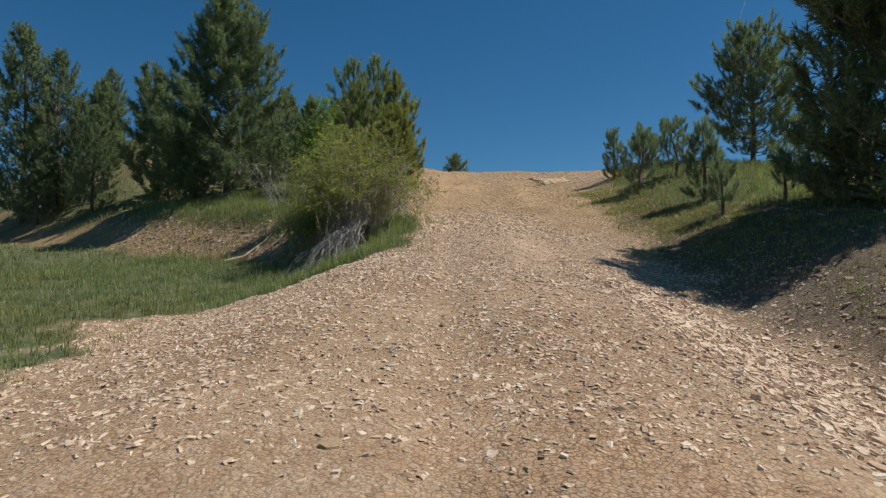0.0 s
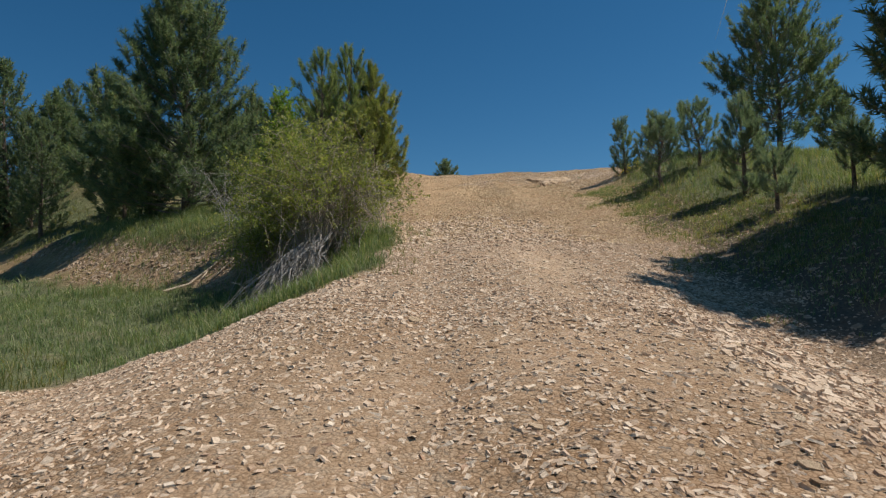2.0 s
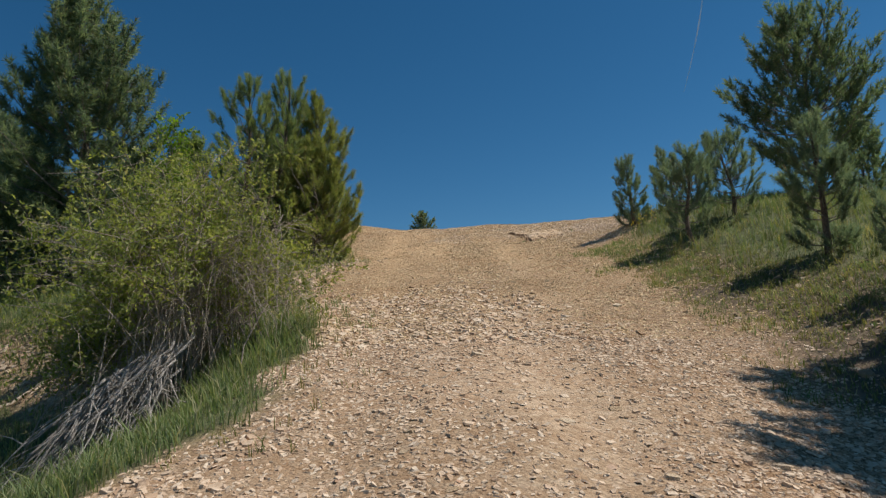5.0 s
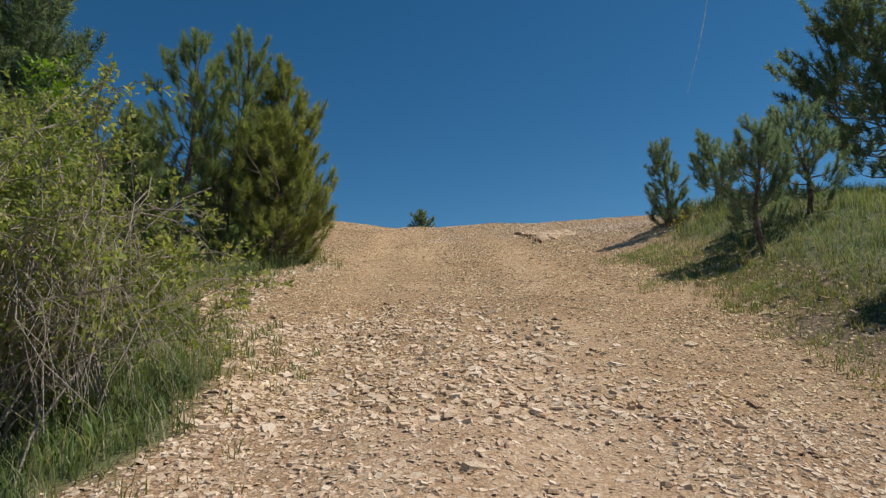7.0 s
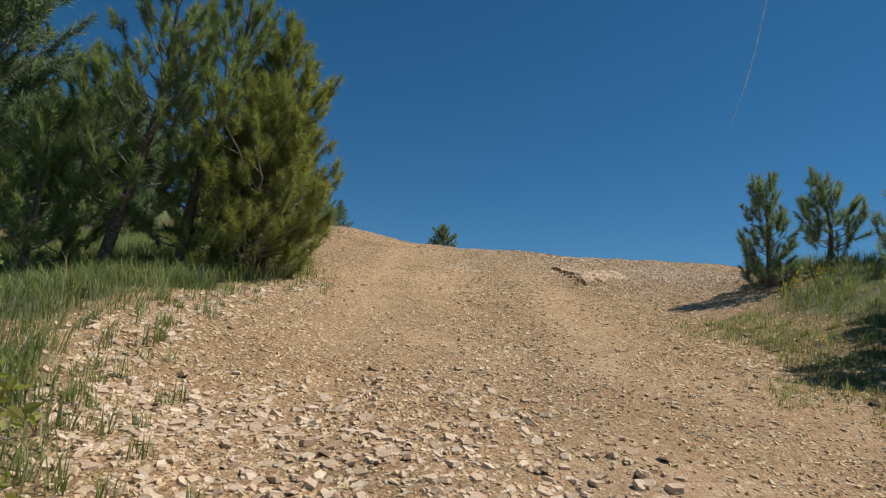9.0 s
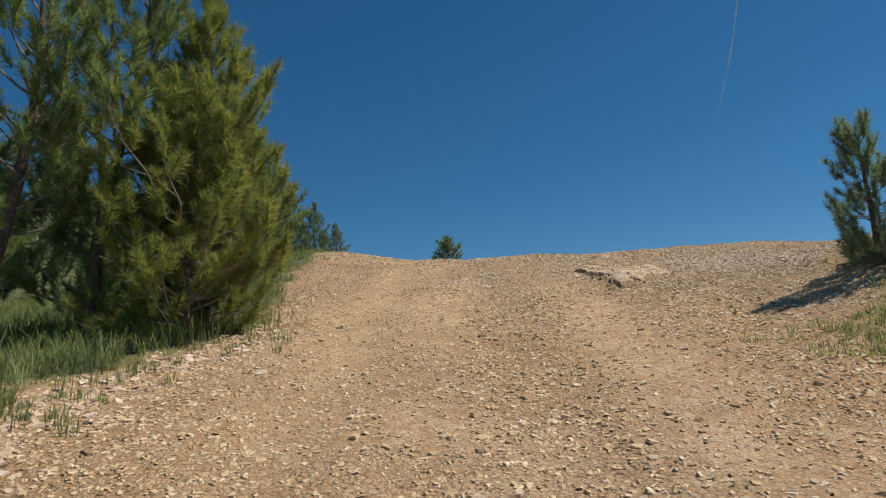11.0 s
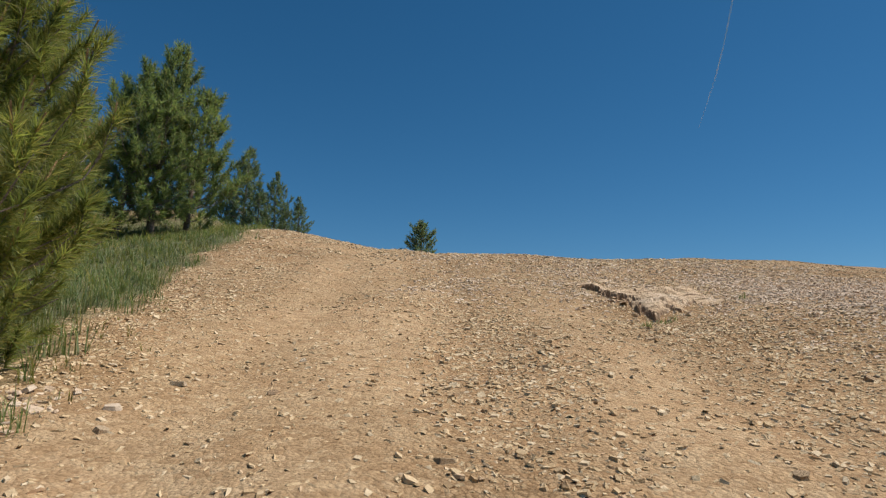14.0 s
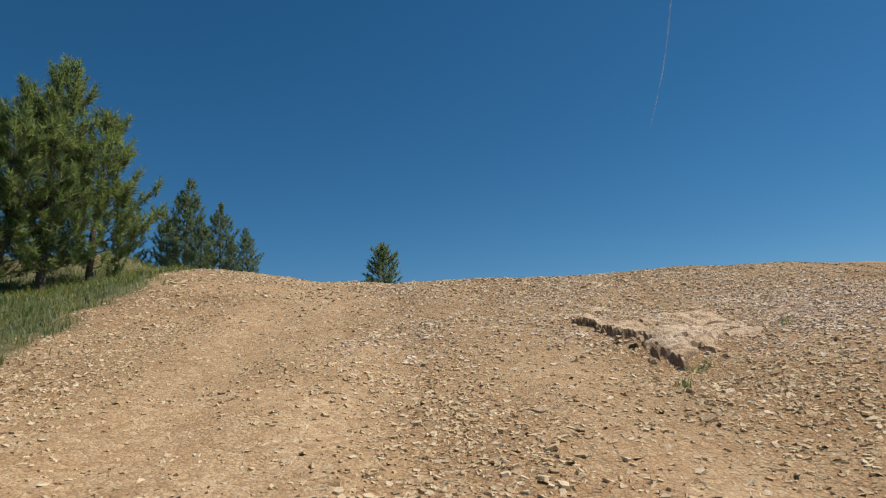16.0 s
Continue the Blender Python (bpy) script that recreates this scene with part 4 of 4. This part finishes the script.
blades("dry_weeds", *sown(rng, -8, 0.5, 4, 31, 2600, lambda x, y: (1 - grassy(x, y)) * smooth(0.9, 0.0, x - knots(y, EDGE, 0.5))), 0.13, 6, M_DRYGRASS, "sparse weeds among the stones at the track's edge", 11, 0.0045, 0.9)


def flower_clump(x, y, seed):
    rng = np.random.default_rng(seed)
    ob = new("yellow_flowers")
    stems, heads, ways = Heap(), [], []
    for i in range(14):
        bx, by = x + rng.normal(0, 0.16), y + rng.normal(0, 0.16)
        z = foot(bx, by)
        h = rng.uniform(0.28, 0.5)
        e = np.array([bx + rng.normal(0, 0.06), by + rng.normal(0, 0.06), z + h])
        stems.tube(np.array([[bx, by, z - 0.02], e]), [0.004, 0.003], 3)
        for k in range(7):
            heads.append(e + rng.normal(0, 0.012, 3))
            ways.append(np.array([math.cos(k * 0.9), math.sin(k * 0.9), 0.5]) + rng.normal(0, 0.15, 3))
    tagged(part("stalk", stems.mesh("stalk", M_GRASS), ob, "thin green stalks"), kind="stuff")
    tv, tf = leaf_shape()
    r, up, w = axes_along(np.array(ways), rng)
    tagged(part("bloom", mesh_from("bloom", *scatter(tv, tf, np.array(heads), r, up, w, np.full(len(heads), 0.026)), M_FLOWER), ob, "bright yellow petals"), kind="stuff")
    return tagged(ob, "clump of bright yellow wildflowers in the bank's grass", "flowers", "yellow flowers on the bank")


flower_clump(6.15, 22.8, 101)
flower_clump(6.6, 23.0, 102)


# ---- rock ledge in the track ----
def slab_shape(seed, sides, flat=0.32, top_least=0.42):
    """A broken flat stone with an uneven top and sloping sides; its underside lies in the soil."""
    rng = np.random.default_rng(seed)
    a = np.sort((np.arange(sides) + rng.uniform(-0.32, 0.32, sides)) * 2 * np.pi / sides)
    r = rng.uniform(0.72, 1.08, sides)
    low = np.stack([np.cos(a) * r, np.sin(a) * r, np.full(sides, -0.6 * flat)], 1)
    k = rng.uniform(top_least, 0.5 + 0.6 * top_least, sides)
    top = np.stack([np.cos(a) * r * k, np.sin(a) * r * k, flat * rng.uniform(0.4, 1.0, sides)], 1)
    f = [(0 + sides, i + sides, i + 1 + sides) for i in range(1, sides - 1)]
    for i in range(sides):
        j = (i + 1) % sides
        f += [(i, j, j + sides), (i, j + sides, i + sides)]
    return np.vstack([low, top]), np.array(f)


def plate_shape(seed, sides=4):
    """A flat angular plate of broken stone with steep edges and a tilted top; its underside lies in the soil."""
    rng = np.random.default_rng(seed)
    a = (np.arange(sides) + rng.uniform(-0.3, 0.3, sides)) * 2 * np.pi / sides
    r = rng.uniform(0.75, 1.1, sides)
    low = np.stack([np.cos(a) * r, np.sin(a) * r, np.full(sides, -0.25)], 1)
    k = rng.uniform(0.74, 0.96, sides)
    tilt = rng.uniform(-0.14, 0.14, 2)
    x, y = np.cos(a) * r * k, np.sin(a) * r * k
    top = np.stack([x, y, rng.uniform(0.16, 0.30) + tilt[0] * x + tilt[1] * y + rng.uniform(-0.03, 0.03, sides)], 1)
    f = [(sides, i + sides, i + 1 + sides) for i in range(1, sides - 1)]
    for i in range(sides):
        j = (i + 1) % sides
        f += [(i, j, j + sides), (i, j + sides, i + sides)]
    return np.vstack([low, top]), np.array(f)


def shard_shape(seed):
    """A long sharp-ridged splinter of stone, six facets, half sunk in the soil."""
    rng = np.random.default_rng(seed)
    w = rng.uniform(0.4, 0.65)
    q = rng.uniform(-0.15, 0.15, (6, 2))
    lo, up, off = -0.22, rng.uniform(0.15, 0.27, 2), rng.uniform(-0.3, 0.3) * w
    v = [(-1 + q[0, 0], -w + q[0, 1], lo), (1 + q[1, 0], -w + q[1, 1], lo), (1 + q[2, 0], w + q[2, 1], lo), (-1 + q[3, 0], w + q[3, 1], lo),
         (-0.7 + q[4, 0], off + q[4, 1], up[0]), (0.7 + q[5, 0], off + q[5, 1], up[1])]
    return np.array(v), np.array([(0, 1, 5), (0, 5, 4), (2, 3, 4), (2, 4, 5), (1, 2, 5), (3, 0, 4)])


def ledge_rise(x, y):
    """How far the bedrock stands above the ground: a broken edge on the near side that dies away uphill."""
    jag = 0.17 * np.floor(2.5 * grain(x, y, 0.24, 31)) / 2.5 + 0.14 * grain(x, y, 0.95, 32) + 0.04 * grain(x, y, 0.09, 39)
    side = x - 4.06 - 0.24 * (30.0 - y) + jag
    front = (y - 28.55) - 0.40 * (x - 4.5) + jag
    d = np.minimum(side, front)
    plates = np.floor(3.0 * (grain(x * 0.7 + y * 0.5, y, 0.45, 33) + 1)) / 6.0
    lip = smooth(0.0, 0.06, d + 0.02 * grain(x, y, 0.07, 45)) * (0.06 + 0.10 * plates) * np.exp(-np.maximum(d, 0) / 0.6) * (1 - 0.72 * smooth(-0.1, 0.5, side - front) * smooth(4.3, 4.9, x)) * smooth(30.4, 30.1, y) * smooth(2.2, 1.6, side)
    beds = np.floor(2.4 * (grain(x + 0.5 * y, y * 1.2, 0.62, 34) + 0.25 * grain(x, y, 0.18, 43) + 1)) / 2.4 - 1
    step = 0.05 * beds - 0.07 * np.exp(-(grain(x, y, 0.5, 40) / 0.08) ** 2) + 0.020 * grain(x, y, 0.16, 35) + 0.010 * grain(x, y, 0.07, 36)
    on = smooth(0.0, 0.25, d) * smooth(2.4, 1.8, side + 0.5 * grain(x, y, 0.6, 37)) * smooth(31.4, 30.6, y + 0.7 * grain(x, y, 0.6, 38))
    return lip + (step + 0.012 + ledge_dip(x, y)) * on - 0.07 * (1 - on) * smooth(0.1, 0.5, d) - 0.12 * smooth(0.02, -0.06, d) - 0.02 * smooth(0.3, 0.8, side - front)


def build_ledge():
    gx, gy = np.meshgrid(np.arange(3.5, 7.7, 0.03), np.arange(27.6, 31.7, 0.03))
    z = height(gx, gy) + ledge_rise(gx, gy)
    v = np.stack([gx, gy, z], -1).reshape(-1, 3)
    nx = gx.shape[1]
    i = (np.arange(gx.shape[0] - 1)[:, None] * nx + np.arange(nx - 1)[None]).ravel()
    f = np.stack([i, i + 1, i + nx + 1, i + nx], 1)
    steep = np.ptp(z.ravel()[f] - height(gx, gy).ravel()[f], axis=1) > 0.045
    ob = tagged(new("rock_ledge"), "pale broken bedrock ledge with a dark cracked face", "rock")
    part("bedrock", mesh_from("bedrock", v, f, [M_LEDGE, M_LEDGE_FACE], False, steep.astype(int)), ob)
    rng = np.random.default_rng(9)
    for k in range(26):
        t = rng.random()
        x, y = 4.08 + 0.3 * t + rng.normal(0, 0.10) + (k % 3 == 0) * 0.8 * rng.random(), 30.1 - 1.4 * t + rng.normal(0, 0.06)
        tv, tf = slab_shape(500 + k, 4 + k % 2, 0.45)
        s = rng.uniform(0.03, 0.09)
        b = part("block", mesh_from("block", tv * s, tf, M_LEDGE), ob)
        b.matrix_basis = pose(x, y, foot(x, y) + 0.25 * s, rng.normal(8, 20), rng.normal(0, 20), rng.uniform(0, 360))
    return ob


build_ledge()
blades("ledge_weeds", np.array([4.55, 4.62, 4.5, 4.68, 6.0, 4.0, 4.05]), np.array([28.42, 28.47, 28.45, 28.5, 29.3, 27.7, 27.65]), 0.10, 14, M_GRASS, "small green weeds at the foot of the rock ledge", 31, 0.005, 0.8)


# ---- loose stone ----
def lay_stones(name, seed, x0, x1, y0, y1, count, small, large, keep, label, sunk=0.25, shapes=None, mat=None, lie=0.18, skew=1.7):
    rng = np.random.default_rng(seed)
    x, y = rng.uniform(x0, x1, count), rng.uniform(y0, y1, count)
    ok = rng.random(count) < keep(x, y) * smooth(x0, x0 + 0.8, x) * smooth(x1, x1 - 0.8, x)
    x, y = x[ok], y[ok]
    n = len(x)
    size = small * (large / small) ** (rng.random(n) ** skew)
    pos = np.stack([x, y, height(x, y) + size * (0.22 - 0.5 * sunk) * rng.uniform(-0.3, 1.6, n)], 1)
    rise_x = (height(x + 0.15, y) - height(x - 0.15, y)) / 0.3
    rise_y = (height(x, y + 0.15) - height(x, y - 0.15)) / 0.3
    ways = np.stack([rng.normal(0, lie, n) - rise_x, rng.normal(0, lie, n) - rise_y, np.ones(n)], 1)
    r, up, w = axes_along(ways, rng)
    heap = Heap()
    pick = rng.integers(0, 8, n)
    for i in range(8):
        tv, tf = (shapes or CHIPS)[i]
        s = pick == i
        stretch = np.stack([size, size * rng.uniform(0.5, 1.0, n), size * rng.uniform(0.45, 1.0, n)], 1)
        heap.add(*scatter(tv, tf, pos[s], r[s], up[s], w[s], stretch[s]))
    return tagged(new(name, heap.mesh(name, mat or M_GRAVEL)), label, "gravel", kind="stuff")


CHIPS = [shard_shape(300 + i) if i % 2 else plate_shape(300 + i) for i in range(8)]
BLOCKS = [slab_shape(340 + i, 5, 0.46, 0.6) if i % 4 == 3 else plate_shape(340 + i, 4 + i % 3) for i in range(8)]


def bare(x, y):
    return (1 - grassy(x, y)) ** 2 * (1 - 0.8 * weedy_zone(x, y)) * np.where((y > 27.7) & (y < 31.6) & (x > 3.5) & (x < 7.3), 1 - 0.45 * smooth(-0.01, 0.02, ledge_rise(x, y)), 1)


lay_stones("gravel", 1, -5.6, 7.6, 2.4, 9, 36000, 0.018, 0.046, lambda x, y: bare(x, y) * (0.25 + 0.75 * rough_zone(x, y)) * smooth(2.4, 4.4, y), "loose angular tan gravel on the lower track", skew=1.4, lie=0.26)
lay_stones("gravel", 8, -5.0, 6.6, 9, 15, 50000, 0.016, 0.036, lambda x, y: bare(x, y) * (0.25 + 0.75 * rough_zone(x, y)), "loose angular tan gravel at the foot of the climb", skew=1.4, lie=0.26)
lay_stones("gravel", 2, -3.0, 6.8, 15, 31.5, 112000, 0.014, 0.036, lambda x, y: bare(x, y) * (0.08 + 0.92 * rough_zone(x, y)), "loose angular tan gravel on the steep track", mat=M_GRAVEL_OCHRE, skew=1.3, lie=0.28)
lay_stones("gravel", 3, -4.0, 12, 31.5, 41, 24000, 0.018, 0.050, lambda x, y: bare(x, y) * (0.3 + 0.7 * rough_zone(x, y)), "loose gravel towards the crest of the track", mat=M_GRAVEL_OCHRE, skew=1.3, lie=0.28)
lay_stones("gravel", 10, 5.6, 12.0, 25.5, 32, 26000, 0.016, 0.046, lambda x, y: bare(x, y) * (0.4 + 0.6 * rough_zone(x, y)), "loose gravel on the open slope beside the ledge", mat=M_GRAVEL_PALE, skew=1.3, lie=0.28)
lay_stones("rubble", 4, 2.2, 7.0, 2.5, 11.2, 17000, 0.030, 0.080, lambda x, y: np.exp(-((x - 4.0 + 0.08 * y) / 0.95) ** 2) * smooth(11.2, 8.5, y) * smooth(2.5, 4.2, y), "coarse pale rubble along the side of the track", 0.2, BLOCKS, lie=0.24)
lay_stones("rubble", 9, -1.8, 3.6, 14.8, 20.0, 7000, 0.024, 0.068, lambda x, y: bare(x, y) * smooth(19.9, 18.4, y + 0.9 * grain(x, y, 1.1, 24)) * smooth(3.4, 2.2, x + 0.3 * (y - 16)) * (0.4 + 0.6 * smooth(-0.2, 0.3, grain(x, y, 0.9, 27))), "coarse broken plates of stone across the steep foot of the climb", 0.2, BLOCKS, lie=0.26)
lay_stones("rubble", 11, -2.0, 4.4, 8.5, 15.8, 5500, 0.020, 0.050, lambda x, y: bare(x, y) * rough_zone(x, y), "angular broken stone among the gravel of the track", 0.2, BLOCKS, lie=0.22)
lay_stones("rubble", 12, 0.6, 4.2, 20.0, 29.0, 8000, 0.016, 0.048, lambda x, y: bare(x, y) * np.exp(-((x - 2.1) / 0.6) ** 2) * (0.5 + 0.5 * grain(x, y, 0.7, 25)), "broken stone in the strip between the wheel tracks", 0.2, BLOCKS, M_GRAVEL_OCHRE, lie=0.22)
lay_stones("rubble", 13, 4.2, 9.5, 23.5, 30.0, 17000, 0.015, 0.038, lambda x, y: bare(x, y) * smooth(4.6, 5.6, x + 0.5 * grain(x, y, 1.0, 28)) * (0.35 + 0.65 * smooth(-0.2, 0.3, grain(x, y, 1.1, 29))), "coarse broken stone on the slope beside the ledge", 0.2, BLOCKS, M_GRAVEL_PALE, lie=0.2)
lay_stones("rubble", 16, -1.0, 10.5, 28.5, 36.0, 17000, 0.017, 0.048, lambda x, y: bare(x, y) * smooth(0.5, 2.5, x + 0.6 * grain(x, y, 1.4, 46)) * (0.35 + 0.65 * smooth(-0.2, 0.3, grain(x, y, 1.0, 47))), "pale broken stone on the slope above the ledge", 0.2, BLOCKS, M_GRAVEL_PALE, lie=0.22)
lay_stones("rubble", 14, -3.5, 9.5, 33.5, 41.5, 5200, 0.026, 0.075, lambda x, y: bare(x, y) * (0.3 + 0.7 * smooth(-0.1, 0.4, grain(x, y, 1.3, 30))), "broken stone along the brow of the climb", 0.2, BLOCKS, M_GRAVEL_OCHRE, lie=0.24)
lay_stones("rubble", 15, -2.5, 7.0, 20.0, 34.0, 15000, 0.020, 0.050, lambda x, y: bare(x, y) * smooth(-0.1, 0.45, grain(x, y, 1.2, 44)) * rough_zone(x, y), "patches of broken stone on the upper track", 0.2, BLOCKS, M_GRAVEL_OCHRE, lie=0.24, skew=1.3)
lay_stones("rubble", 5, -2.8, -0.2, 10.0, 24.5, 7500, 0.024, 0.068, lambda x, y: bare(x, y) * np.exp(-((x - knots(y, EDGE, 0.5) - 0.45) / 0.4) ** 2), "coarse pale rubble along the grassy edge of the track", 0.2, BLOCKS, lie=0.24)
lay_stones("bank_stones", 6, -15, -3.4, 14.5, 27, 42000, 0.022, 0.10, lambda x, y: (1 - grassy(x, y)) * np.exp(-((scarp(x, y) - 0.5) / 0.9) ** 2), "broken stone on the face of the cut bank", 0.25, BLOCKS, M_BANK_STONE, lie=0.24)
lay_stones("bank_stones", 7, 4.5, 12, 4, 28, 9000, 0.02, 0.085, lambda x, y: 0.6 * (1 - grassy(x, y)) * smooth(24, 19, y), "scattered stone on the shady bank", 0.25, BLOCKS, M_BANK_STONE, lie=0.24)

rng = np.random.default_rng(77)
LOOSE = []
for i in range(8):
    tv, tf = plate_shape(400 + i, 5 + i % 2)
    LOOSE.append(mesh_from("stone", tv, tf, M_STONE))
laid = 0
while laid < 290:
    y = rng.uniform(3.0, 33.0)
    x = rng.uniform(float(knots(y, EDGE, 0.5)) + 0.1, 5.6 if y < 27 else 8.5)
    if rng.random() > 0.35 + 0.65 * float(rough_zone(x, y)):
        continue
    s = 0.035 + 0.06 * rng.random() ** 3
    ob = part("stone", LOOSE[laid % 8], ground)
    up_y = math.degrees(math.atan((foot(x, y + 0.1) - foot(x, y - 0.1)) / 0.2))
    up_x = math.degrees(math.atan((foot(x + 0.1, y) - foot(x - 0.1, y)) / 0.2))
    ob.matrix_world = pose(x, y, foot(x, y) + s * 0.04, up_y + rng.normal(0, 7), rng.normal(0, 7) - up_x, 0) @ pose(0, 0, 0, 0, 0, rng.uniform(0, 360)) @ Matrix.Diagonal((s, s * rng.uniform(0.6, 1.0), s * rng.uniform(0.7, 1.1), 1))
    laid += 1


# ---- vapour trail, far off in the sky ----
def trail():
    n = 40
    t = np.linspace(0, 1, n)
    wide = 9.0 * t ** 0.6 + 0.8
    mid = np.stack([1100 + 260 * t + 14 * np.sin(t * 5), np.full(n, 2500.0), 930 + 900 * t], 1)
    v = np.vstack([mid - np.stack([wide, 0 * t, -0.3 * wide], 1) * 0.5, mid + np.stack([wide, 0 * t, -0.3 * wide], 1) * 0.5])
    i = np.arange(n - 1)
    f = np.stack([i, i + n, i + n + 1, i + 1], 1)
    return tagged(new("backdrop_vapour_trail", mesh_from("backdrop_vapour_trail", v, f, M_TRAIL)), "thin white vapour trail high in the clear sky", "vapour trail", kind="structure")


trail()
